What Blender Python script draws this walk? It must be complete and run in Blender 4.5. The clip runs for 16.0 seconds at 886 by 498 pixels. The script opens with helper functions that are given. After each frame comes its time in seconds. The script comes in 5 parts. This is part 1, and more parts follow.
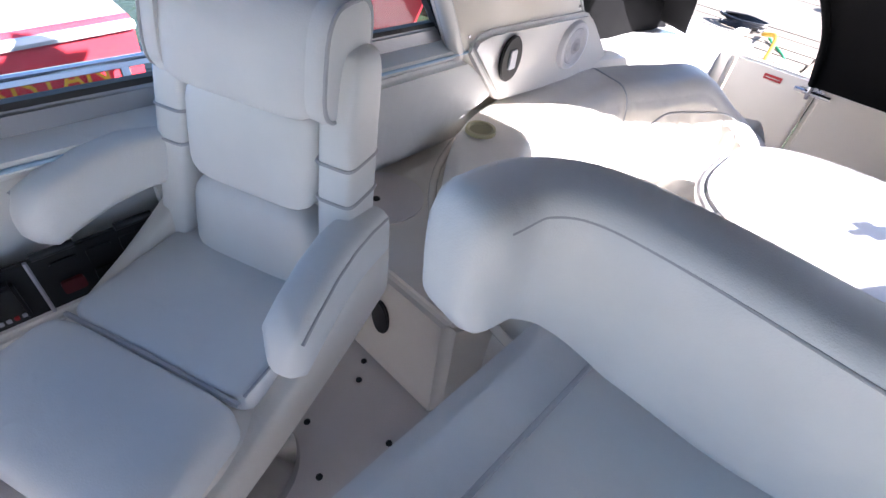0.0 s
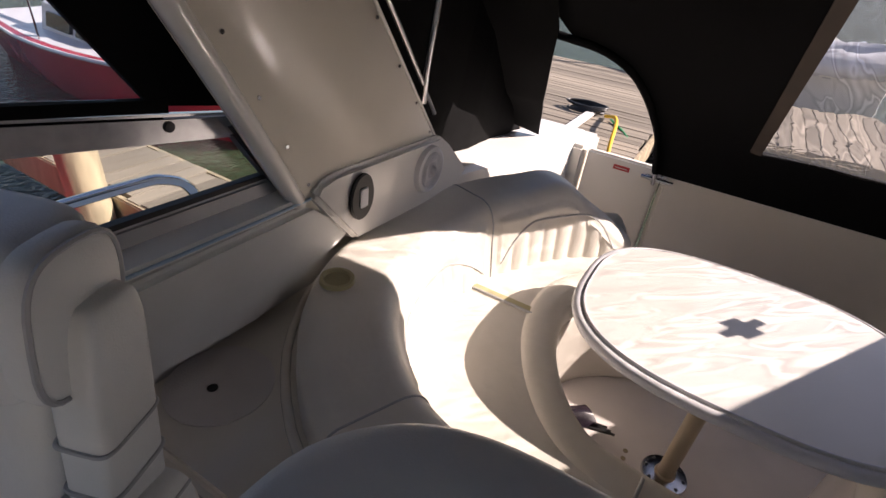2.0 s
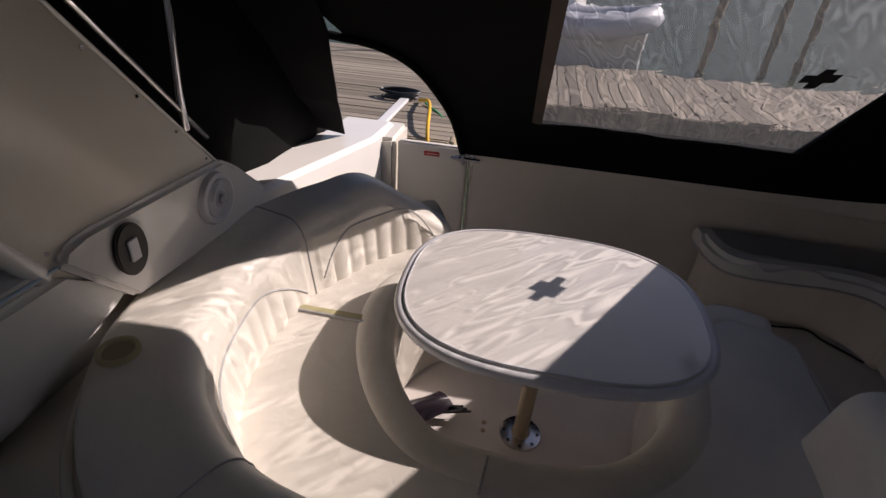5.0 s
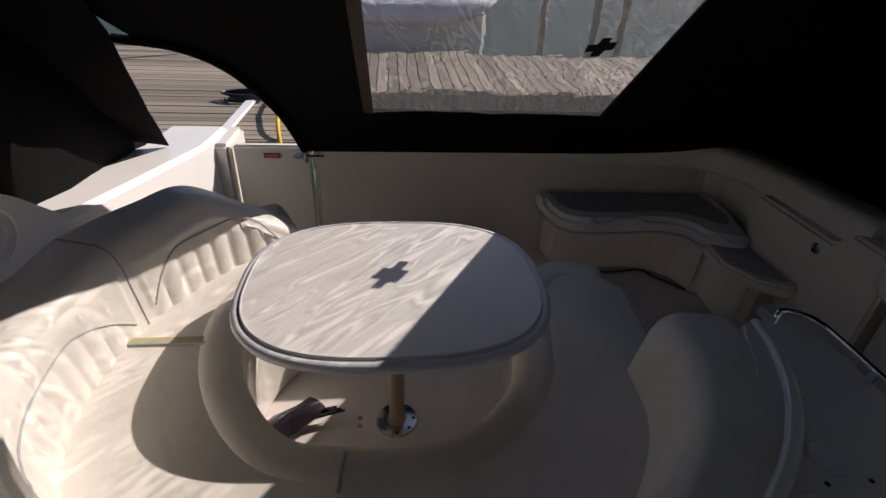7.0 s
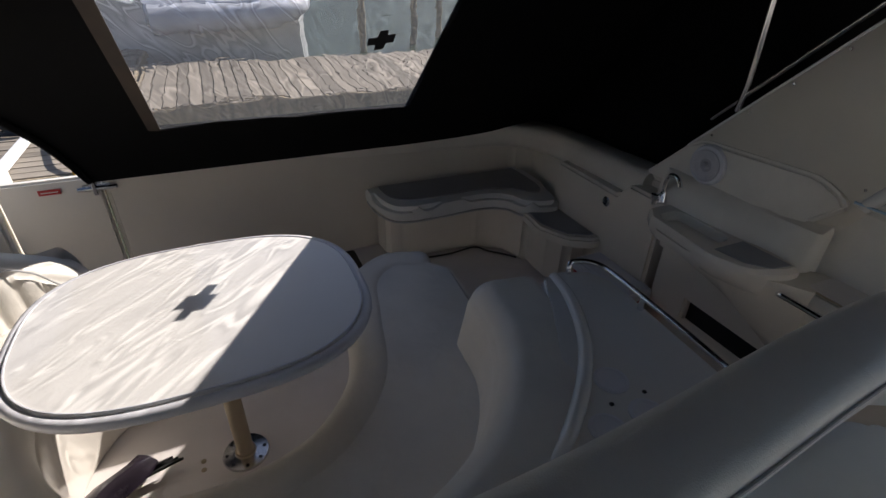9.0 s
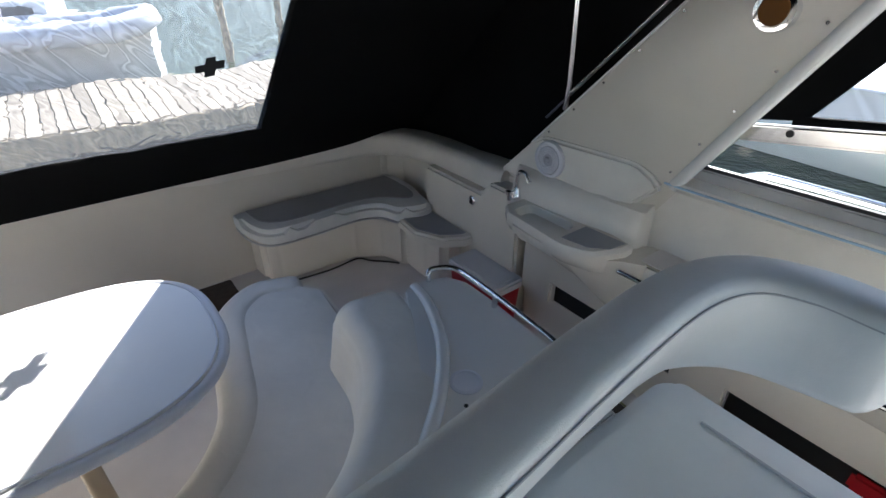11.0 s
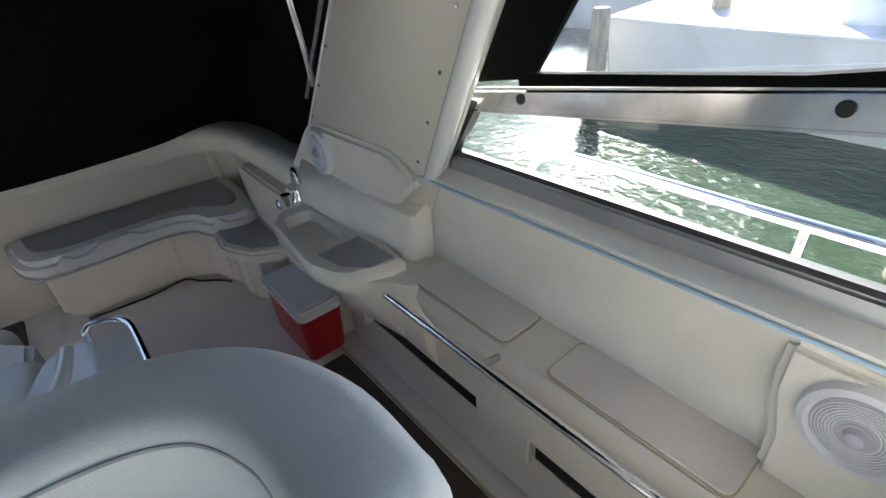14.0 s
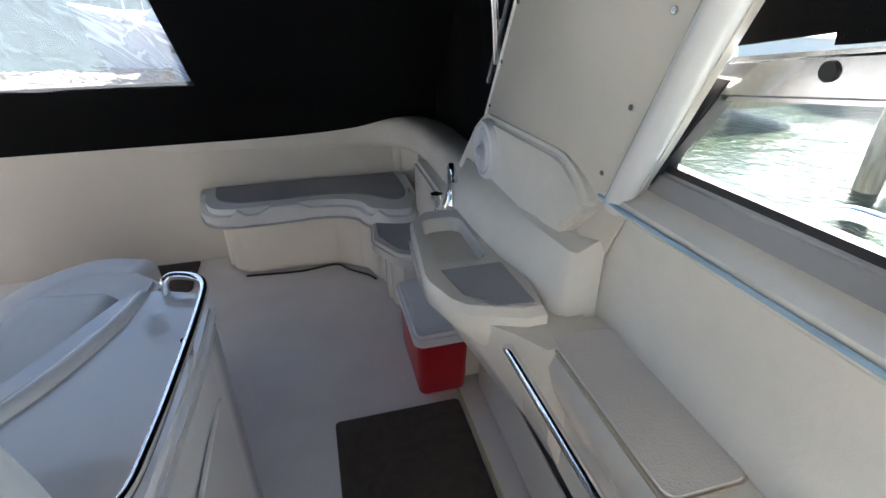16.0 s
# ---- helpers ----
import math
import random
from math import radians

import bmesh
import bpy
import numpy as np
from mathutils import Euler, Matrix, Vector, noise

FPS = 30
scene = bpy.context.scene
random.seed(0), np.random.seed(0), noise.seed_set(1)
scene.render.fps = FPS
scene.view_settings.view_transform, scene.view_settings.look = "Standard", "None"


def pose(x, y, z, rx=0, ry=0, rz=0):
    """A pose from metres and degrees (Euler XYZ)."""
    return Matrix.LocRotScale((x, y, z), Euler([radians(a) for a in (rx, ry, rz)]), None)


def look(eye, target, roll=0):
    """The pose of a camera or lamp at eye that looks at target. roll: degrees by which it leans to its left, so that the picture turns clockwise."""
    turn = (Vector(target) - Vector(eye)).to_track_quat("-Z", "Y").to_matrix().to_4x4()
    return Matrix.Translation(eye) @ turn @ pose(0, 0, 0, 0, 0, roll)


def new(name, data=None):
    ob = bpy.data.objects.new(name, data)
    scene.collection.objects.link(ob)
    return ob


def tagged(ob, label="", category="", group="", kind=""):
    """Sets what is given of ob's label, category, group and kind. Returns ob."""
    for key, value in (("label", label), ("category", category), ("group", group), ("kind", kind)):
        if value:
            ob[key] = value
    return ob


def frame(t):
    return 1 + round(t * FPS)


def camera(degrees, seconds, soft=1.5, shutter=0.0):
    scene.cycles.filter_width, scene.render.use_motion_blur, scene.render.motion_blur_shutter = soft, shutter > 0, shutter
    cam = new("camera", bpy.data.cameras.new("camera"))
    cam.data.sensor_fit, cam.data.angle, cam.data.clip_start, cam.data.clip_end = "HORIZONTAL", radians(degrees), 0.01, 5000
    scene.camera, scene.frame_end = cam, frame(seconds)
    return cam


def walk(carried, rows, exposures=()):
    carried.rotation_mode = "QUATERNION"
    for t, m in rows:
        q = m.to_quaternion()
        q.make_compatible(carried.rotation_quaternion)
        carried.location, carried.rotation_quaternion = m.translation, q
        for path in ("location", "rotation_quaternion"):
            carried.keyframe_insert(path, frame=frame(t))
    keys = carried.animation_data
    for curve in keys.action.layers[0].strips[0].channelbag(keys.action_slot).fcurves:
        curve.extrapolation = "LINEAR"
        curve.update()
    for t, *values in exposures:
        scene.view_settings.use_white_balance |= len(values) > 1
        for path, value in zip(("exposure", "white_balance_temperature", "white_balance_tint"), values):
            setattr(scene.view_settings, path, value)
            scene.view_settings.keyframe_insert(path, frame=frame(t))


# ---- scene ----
cam = camera(83.7, 16.0)
PATH = [
    (0, (-0.615, -0.122, 1.55), (-1.552, 1.024, 0.205), 7.9),
    (0.5, (-0.622, -0.047, 1.569), (-1.569, 1.176, 0.301), 7.6),
    (1, (-0.673, 0.035, 1.586), (-1.553, 1.393, 0.411), 7.6),
    (1.5, (-0.692, 0.09, 1.602), (-1.534, 1.524, 0.491), 6.4),
    (2, (-0.704, 0.146, 1.619), (-1.473, 1.66, 0.562), 7.4),
    (2.5, (-0.692, 0.192, 1.642), (-1.393, 1.758, 0.614), 6.3),
    (3, (-0.677, 0.22, 1.643), (-1.307, 1.816, 0.615), 5.6),
    (3.5, (-0.649, 0.237, 1.656), (-1.17, 1.884, 0.648), 5.0),
    (4, (-0.635, 0.245, 1.659), (-1.063, 1.911, 0.64), 4.8),
    (6.5, (-0.47, 0.268, 1.668), (-0.382, 1.973, 0.627), 3.5),
    (7, (-0.422, 0.265, 1.664), (-0.217, 1.961, 0.625), 2.9),
    (7.5, (-0.37, 0.256, 1.659), (-0.034, 1.934, 0.624), 1.9),
    (8, (-0.32, 0.242, 1.655), (0.139, 1.897, 0.629), 2.3),
    (8.5, (-0.273, 0.231, 1.653), (0.314, 1.845, 0.628), 1.9),
    (11, (-0.097, 0.149, 1.725), (0.93, 1.525, 0.699), -0.1),
    (11.5, (0.118, 0.064, 1.692), (1.154, 1.423, 0.654), -2.0),
    (12, (0.258, -0.004, 1.669), (1.376, 1.278, 0.617), -3.3),
    (12.5, (0.394, -0.034, 1.633), (1.665, 1.051, 0.534), -1.8),
    (13, (0.545, -0.008, 1.596), (1.861, 1.031, 0.505), -4.7),
    (13.5, (0.701, 0.012, 1.579), (1.878, 1.177, 0.457), -6.5),
    (14, (0.82, 0.006, 1.57), (1.857, 1.322, 0.477), -4.3),
    (14.5, (0.867, 0.023, 1.543), (1.738, 1.463, 0.462), -3.1),
    (15, (0.937, 0.093, 1.454), (1.595, 1.646, 0.379), -3.6),
    (15.5, (0.99, 0.189, 1.405), (1.583, 1.776, 0.341), -0.3),
    (16, (1.056, 0.263, 1.346), (1.502, 1.973, 0.411), -0.6),
]
EXPOSURES = [(0, 2.85, 5780, 20), (1, 2.1, 6150, 21), (2, 1.15, 6800, 24), (3, 0.55, 7000, 24), (4, 0.3, 6750, 24), (6.5, 0.2, 6450, 20), (8.5, 0.5, 6330, 16),
             (11, 2.4, 5750, 9), (12, 2.9, 5800, 9), (13, 2.7, 5900, 8), (14.5, 2.45, 5900, 8), (16, 3.05, 5900, 10)]
walk(cam, [(t, look(eye, target, roll)) for t, eye, target, roll in PATH], EXPOSURES)

# ---- world and sun ----
SUN = Vector((0.759, 0.5, 0.627)).normalized()
world = bpy.data.worlds.new("sky")
scene.world = world
world.use_nodes = True
wn = world.node_tree.nodes
sky = wn.new("ShaderNodeTexSky")
sky.sky_type = "NISHITA"
sky.sun_disc = False
sky.sun_elevation = math.asin(SUN.z)
sky.sun_rotation = math.atan2(SUN.x, SUN.y)
wn["Background"].inputs["Strength"].default_value = 0.058
world.node_tree.links.new(sky.outputs[0], wn["Background"].inputs["Color"])
lamp = bpy.data.lights.new("sun", "SUN")
lamp.energy, lamp.angle, lamp.color = 5.0, radians(0.5), (1.0, 0.93, 0.82)
sun = new("sun", lamp)
sun.matrix_world = look(SUN * 30, (0, 0, 0))


# ---- materials ----
def material(name, color, rough=0.5, metal=0.0, vary=0.08, scale=3.0, grain=0.0, grain_scale=300.0, spec=0.5, coat=0.0, stretch=(1, 1, 1), dirt=None, sag=0.0):
    """A procedural surface: base colour with large and small variation, fine relief."""
    m = bpy.data.materials.new(name)
    m.use_nodes = True
    nt = m.node_tree
    n, ln = nt.nodes, nt.links
    b = n["Principled BSDF"]
    b.inputs["Roughness"].default_value = rough
    b.inputs["Metallic"].default_value = metal
    b.inputs["Specular IOR Level"].default_value = spec
    b.inputs["Coat Weight"].default_value = coat
    co = n.new("ShaderNodeTexCoord")
    mp = n.new("ShaderNodeMapping")
    mp.inputs["Scale"].default_value = stretch
    ln.new(co.outputs["Object"], mp.inputs["Vector"])
    n1 = n.new("ShaderNodeTexNoise")
    n1.inputs["Scale"].default_value = scale
    n1.inputs["Detail"].default_value = 6
    ln.new(mp.outputs[0], n1.inputs["Vector"])
    ramp = n.new("ShaderNodeValToRGB")
    c = Vector(color)
    lo = c * (1 - vary) if dirt is None else Vector(dirt)
    hi = c * (1 + vary * 0.6)
    ramp.color_ramp.elements[0].position, ramp.color_ramp.elements[1].position = 0.3, 0.65
    ramp.color_ramp.elements[0].color = (*[min(1, v) for v in lo], 1)
    ramp.color_ramp.elements[1].color = (*[min(1, v) for v in hi], 1)
    ln.new(n1.outputs["Fac"], ramp.inputs["Fac"])
    ln.new(ramp.outputs[0], b.inputs["Base Color"])
    rr = n.new("ShaderNodeMapRange")
    rr.inputs["To Min"].default_value = max(0.02, rough * 0.8)
    rr.inputs["To Max"].default_value = min(1, rough * 1.25)
    ln.new(n1.outputs["Fac"], rr.inputs["Value"])
    ln.new(rr.outputs[0], b.inputs["Roughness"])
    if grain:
        n2 = n.new("ShaderNodeTexNoise")
        n2.inputs["Scale"].default_value = grain_scale
        n2.inputs["Detail"].default_value = 3
        ln.new(mp.outputs[0], n2.inputs["Vector"])
        bp = n.new("ShaderNodeBump")
        bp.inputs["Strength"].default_value = grain
        bp.inputs["Distance"].default_value = 0.002
        ln.new(n2.outputs["Fac"], bp.inputs["Height"])
        ln.new(bp.outputs[0], b.inputs["Normal"])
        if sag:
            n3 = n.new("ShaderNodeTexNoise")
            n3.inputs["Scale"].default_value = 11.0
            n3.inputs["Detail"].default_value = 2.5
            n3.inputs["Distortion"].default_value = 0.7
            ln.new(mp.outputs[0], n3.inputs["Vector"])
            b3 = n.new("ShaderNodeBump")
            b3.inputs["Strength"].default_value = sag
            b3.inputs["Distance"].default_value = 0.012
            ln.new(n3.outputs["Fac"], b3.inputs["Height"])
            ln.new(b3.outputs[0], bp.inputs["Normal"])
    return m


def clear(name, tint, gloss=0.12, streaks=0.0, haze=0.0):
    """A clear thin pane: see-through, with a reflection that grows at grazing angles; streaks: depth of the crease and
    caustic light lines put into the tint.
    """
    m = bpy.data.materials.new(name)
    m.use_nodes = True
    n, ln = m.node_tree.nodes, m.node_tree.links
    n.remove(n["Principled BSDF"])
    tr = n.new("ShaderNodeBsdfTransparent")
    tr.inputs[0].default_value = (*tint, 1)
    gl = n.new("ShaderNodeBsdfGlossy")
    gl.inputs["Roughness"].default_value = 0.05
    fr = n.new("ShaderNodeLayerWeight")
    pw = n.new("ShaderNodeMath")
    pw.operation = "POWER"
    pw.inputs[1].default_value = 3.5
    ln.new(fr.outputs["Facing"], pw.inputs[0])
    ml = n.new("ShaderNodeMath")
    ml.operation = "MULTIPLY_ADD"
    ml.inputs[1].default_value, ml.inputs[2].default_value = 0.5, gloss * 0.25
    ln.new(pw.outputs[0], ml.inputs[0])
    mix = n.new("ShaderNodeMixShader")
    ln.new(ml.outputs[0], mix.inputs[0])
    ln.new(tr.outputs[0], mix.inputs[1])
    ln.new(gl.outputs[0], mix.inputs[2])
    if haze:
        # fine scratches scatter a little of the light that falls on the sheet
        tl = n.new("ShaderNodeBsdfTranslucent")
        tl.inputs["Color"].default_value = (0.9, 0.93, 1.0, 1)
        hz = n.new("ShaderNodeMixShader")
        hz.inputs[0].default_value = haze
        ln.new(mix.outputs[0], hz.inputs[1])
        ln.new(tl.outputs[0], hz.inputs[2])
        ln.new(hz.outputs[0], n["Material Output"].inputs["Surface"])
    else:
        ln.new(mix.outputs[0], n["Material Output"].inputs["Surface"])
    if streaks:
        co = n.new("ShaderNodeTexCoord")
        # creases and their painted caustic lines run slantwise: long one way, narrow across
        mp = n.new("ShaderNodeCombineXYZ")
        for k, axis in enumerate(((0.425 * 3.2, 0.69 * 3.2, -0.585 * 3.2), (-0.905 * 11, 0.319 * 11, -0.281 * 11))):
            dp = n.new("ShaderNodeVectorMath")
            dp.operation = "DOT_PRODUCT"
            dp.inputs[1].default_value = axis
            ln.new(co.outputs["Object"], dp.inputs[0])
            ln.new(dp.outputs["Value"], mp.inputs[k])
        ns = n.new("ShaderNodeTexNoise")
        ns.inputs["Scale"].default_value = 1.25
        ns.inputs["Detail"].default_value = 1.6
        ns.inputs["Distortion"].default_value = 0.5
        ln.new(mp.outputs[0], ns.inputs["Vector"])
        rp = n.new("ShaderNodeValToRGB")
        e = rp.color_ramp.elements
        # bright and dim bands in the tint imitate light focused by the wrinkles
        soft, thin = 1 - streaks, 1 - streaks * 1.35
        e[0].position, e[0].color = 0.30, (*[v * soft for v in tint], 1)
        e[1].position, e[1].color = 0.44, (*[v * (1 - streaks * 0.7) for v in tint], 1)
        for at, lum in ((0.475, thin), (0.495, 1.0), (0.515, 1.0), (0.54, thin), (0.60, 1 - streaks * 0.5), (0.635, 1.0), (0.66, soft)):
            q = e.new(at)
            q.color = (*[v * lum for v in tint], 1)
        ln.new(ns.outputs["Fac"], rp.inputs["Fac"])
        ln.new(rp.outputs[0], tr.inputs[0])
        bp = n.new("ShaderNodeBump")
        bp.inputs["Strength"].default_value = 0.6
        bp.inputs["Distance"].default_value = 0.02
        ln.new(ns.outputs["Fac"], bp.inputs["Height"])
        ln.new(bp.outputs[0], gl.inputs["Normal"])
    return m


VINYL = material("white_vinyl", (0.77, 0.77, 0.75), 0.36, vary=0.06, scale=5, grain=0.25, grain_scale=420, sag=0.22)
VINYL_WARM = material("cream_vinyl", (0.80, 0.76, 0.69), 0.36, vary=0.07, scale=5, grain=0.25, grain_scale=420, sag=0.3)
PIPING = material("grey_piping", (0.46, 0.46, 0.47), 0.5)
BLUE_WELT = material("pale_blue_welt", (0.42, 0.58, 0.72), 0.4)
GEL = material("cream_gelcoat", (0.80, 0.75, 0.67), 0.22, vary=0.05, scale=2.5, coat=0.3)
GELW = material("white_gelcoat", (0.82, 0.80, 0.77), 0.12, vary=0.04, scale=2.5, coat=0.4)
NONSKID = material("nonskid_gelcoat", (0.74, 0.69, 0.66), 0.5, vary=0.07, scale=4, grain=0.7, grain_scale=260)
NONSKID_GREY = material("grey_nonskid", (0.36, 0.36, 0.37), 0.6, vary=0.08, scale=5, grain=0.8, grain_scale=260)
CANVAS = material("black_canvas", (0.006, 0.006, 0.0065), 0.9, vary=0.3, scale=6, grain=0.6, grain_scale=700, spec=0.06)
CANVAS_EDGE = material("brown_canvas_edge", (0.06, 0.045, 0.035), 0.8, vary=0.3, scale=9, grain=0.5, grain_scale=500)
CHROME = material("chrome", (0.8, 0.8, 0.82), 0.08, 1.0, vary=0.05)
STEEL = material("brushed_steel", (0.55, 0.55, 0.56), 0.18, 1.0, vary=0.12, scale=8, stretch=(1, 6, 6))
ALU = material("grey_aluminium", (0.42, 0.43, 0.45), 0.38, 0.8, vary=0.1, scale=6)
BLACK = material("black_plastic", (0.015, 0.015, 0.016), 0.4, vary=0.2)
RUBBER = material("black_rubber", (0.02, 0.02, 0.022), 0.6)
WHITE_PLASTIC = material("white_plastic", (0.72, 0.72, 0.76), 0.35, vary=0.04)
GREY_PLASTIC = material("grey_plastic", (0.45, 0.45, 0.50), 0.45, vary=0.06)
RED_PLASTIC = material("red_plastic", (0.42, 0.012, 0.02), 0.35, vary=0.1)
RED_PAINT = material("red_hull_paint", (0.62, 0.05, 0.07), 0.25, vary=0.1, scale=1.2, coat=0.3)
DARKRED = material("dark_red_paint", (0.16, 0.015, 0.02), 0.4, vary=0.2, scale=1.0)
BLUE_TARP = material("blue_tarp", (0.03, 0.17, 0.55), 0.5, vary=0.2)
MAT = material("brown_mat", (0.075, 0.062, 0.052), 0.95, vary=0.2, scale=30, grain=1.0, grain_scale=220, spec=0.1)
PILE = material("piling_wood", (0.34, 0.28, 0.19), 0.85, vary=0.4, scale=3, grain=0.9, grain_scale=40, stretch=(6, 6, 1))
BOATW = material("boat_white", (0.80, 0.80, 0.80), 0.25, vary=0.05, scale=0.8, coat=0.3)
DARKGLASS = material("dark_glass", (0.02, 0.025, 0.03), 0.06, vary=0.1)
DINGHY = material("grey_dinghy_fabric", (0.50, 0.53, 0.60), 0.5, vary=0.1)
YELLOW = material("yellow_rope", (0.75, 0.42, 0.02), 0.7, vary=0.2)
GREEN = material("green_rope", (0.02, 0.30, 0.12), 0.7)
ROPE = material("white_rope", (0.6, 0.58, 0.52), 0.8, vary=0.2)
BROWNBAG = material("dark_satin", (0.018, 0.013, 0.02), 0.22, vary=0.4, scale=10)
BEIGE = material("beige_post", (0.50, 0.42, 0.31), 0.4, vary=0.08)
CUP = material("yellowed_plastic", (0.48, 0.44, 0.25), 0.4, vary=0.1)
REDLABEL = material("red_label", (0.45, 0.03, 0.03), 0.5)
LIGHTTAN = material("arch_tan", (0.70, 0.65, 0.57), 0.33, vary=0.06, scale=3, coat=0.12)
SHORE = material("far_shore", (0.10, 0.10, 0.07), 0.9, vary=0.5, scale=0.05)
GLASS = clear("clear_glass", (0.93, 0.96, 0.95), 0.15)
CLEARVINYL = clear("clear_vinyl", (0.99, 0.98, 0.97), 0.08, streaks=0.36, haze=0.03)
RIPPLED = bpy.data.materials.new("rippled_vinyl")
RIPPLED.use_nodes = True
_n, _l = RIPPLED.node_tree.nodes, RIPPLED.node_tree.links
_n.remove(_n["Principled BSDF"])
_rf = _n.new("ShaderNodeBsdfRefraction")
_rf.inputs["IOR"].default_value = 1.02
_rf.inputs["Roughness"].default_value = 0.03
_rf.inputs["Color"].default_value = (0.98, 0.98, 0.99, 1)
_co = _n.new("ShaderNodeTexCoord")
_t = _n.new("ShaderNodeTexNoise")
_t.inputs["Scale"].default_value = 9.0
_t.inputs["Detail"].default_value = 2.0
_t.inputs["Distortion"].default_value = 0.8
_bp = _n.new("ShaderNodeBump")
_bp.inputs["Strength"].default_value = 1.0
_bp.inputs["Distance"].default_value = 0.007
_l.new(_co.outputs["Object"], _t.inputs["Vector"])
_l.new(_t.outputs["Fac"], _bp.inputs["Height"])
_l.new(_bp.outputs[0], _rf.inputs["Normal"])
_l.new(_rf.outputs[0], _n["Material Output"].inputs["Surface"])
SIDEVINYL = clear("hazy_vinyl", (0.92, 0.93, 0.96), 0.1, streaks=0.06, haze=0.01)

WATER = bpy.data.materials.new("harbour_water")
WATER.use_nodes = True
_n, _l = WATER.node_tree.nodes, WATER.node_tree.links
_b = _n["Principled BSDF"]
_b.inputs["Base Color"].default_value = (0.030, 0.046, 0.026, 1)
_b.inputs["Roughness"].default_value = 0.06
_b.inputs["IOR"].default_value = 1.33
_co = _n.new("ShaderNodeTexCoord")
_h = []
for _sc, _de in ((2.2, 3), (9.0, 4)):
    _t = _n.new("ShaderNodeTexNoise")
    _t.inputs["Scale"].default_value = _sc
    _t.inputs["Detail"].default_value = _de
    _t.inputs["Distortion"].default_value = 0.6
    _l.new(_co.outputs["Object"], _t.inputs["Vector"])
    _h.append(_t)
_a = _n.new("ShaderNodeMath")
_a.operation = "ADD"
_l.new(_h[0].outputs["Fac"], _a.inputs[0])
_l.new(_h[1].outputs["Fac"], _a.inputs[1])
_bp = _n.new("ShaderNodeBump")
_bp.inputs["Strength"].default_value = 0.8
_bp.inputs["Distance"].default_value = 0.034
_l.new(_a.outputs[0], _bp.inputs["Height"])
_l.new(_bp.outputs[0], _b.inputs["Normal"])


# ---- mesh tools ----
def finish(name, bm, mat, parent=None, smooth=True, sharp=40):
    me = bpy.data.meshes.new(name)
    bmesh.ops.recalc_face_normals(bm, faces=bm.faces)
    if smooth:
        for f in bm.faces:
            f.smooth = True
        for e in bm.edges:
            if len(e.link_faces) == 2 and e.calc_face_angle(0) > radians(sharp):
                e.smooth = False
    bm.to_mesh(me)
    bm.free()
    me.materials.append(mat)
    ob = new(name, me)
    if parent is not None:
        ob.parent = parent
    return ob


def root(name, at=(0, 0, 0), turn=0.0):
    ob = new(name)
    ob.empty_display_size = 0.1
    ob.matrix_basis = pose(*at, 0, 0, turn)
    return ob


def slab(name, outline, z0, z1, mat, parent=None, bevel=0.0, segments=3, axis="z", sharp=40):
    """An outline in a plane, thickened between z0 and z1 along the axis, with rounded edges."""
    bm = bmesh.new()
    put = {"z": lambda a, b, c: (a, b, c), "x": lambda a, b, c: (c, a, b), "y": lambda a, b, c: (a, c, b)}[axis]
    vs = [bm.verts.new(put(a, b, z0)) for a, b in outline]
    f = bm.faces.new(vs)
    r = bmesh.ops.extrude_face_region(bm, geom=[f])
    d = Vector(put(0, 0, z1 - z0))
    for v in r["geom"]:
        if isinstance(v, bmesh.types.BMVert):
            v.co += d
    if bevel:
        caps = [e for e in bm.edges if any(len(q.verts) == len(outline) for q in e.link_faces)]
        if len(outline) <= 12:
            caps = list(bm.edges)
        bmesh.ops.bevel(bm, geom=caps, offset=bevel, segments=segments, affect="EDGES", clamp_overlap=True)
    return finish(name, bm, mat, parent, True, sharp)


def box(name, x, y, z, mat, parent=None, bevel=0.008, segments=2):
    return slab(name, [(x[0], y[0]), (x[1], y[0]), (x[1], y[1]), (x[0], y[1])], z[0], z[1], mat, parent, bevel, segments)


def smooth_path(pts, per=8, closed=False):
    """A smooth curve through a few control points."""
    p = [Vector(q) for q in pts]
    n = len(p)
    out = []
    for i in range(n if closed else n - 1):
        a = p[i - 1] if (closed or i > 0) else p[0] * 2 - p[1]
        b, c = p[i], p[(i + 1) % n]
        d = p[(i + 2) % n] if (closed or i + 2 < n) else p[-1] * 2 - p[-2]
        for k in range(per):
            t = k / per
            out.append(0.5 * (2 * b + (c - a) * t + (2 * a - 5 * b + 4 * c - d) * t * t + (3 * b - a - 3 * c + d) * t ** 3))
    if not closed:
        out.append(p[-1])
    return out


def loft(name, rings, mat, parent=None, cap=True, closed=False, sharp=50, loop=True):
    bm = bmesh.new()
    vv = [[bm.verts.new(p) for p in r] for r in rings]
    m = len(vv[0])
    for i in range(len(vv) if closed else len(vv) - 1):
        a, b = vv[i], vv[(i + 1) % len(vv)]
        for k in range(m if loop else m - 1):
            bm.faces.new((a[k], a[(k + 1) % m], b[(k + 1) % m], b[k]))
    if cap and not closed and loop:
        bm.faces.new(vv[0])
        bm.faces.new(vv[-1])
    return finish(name, bm, mat, parent, True, sharp)


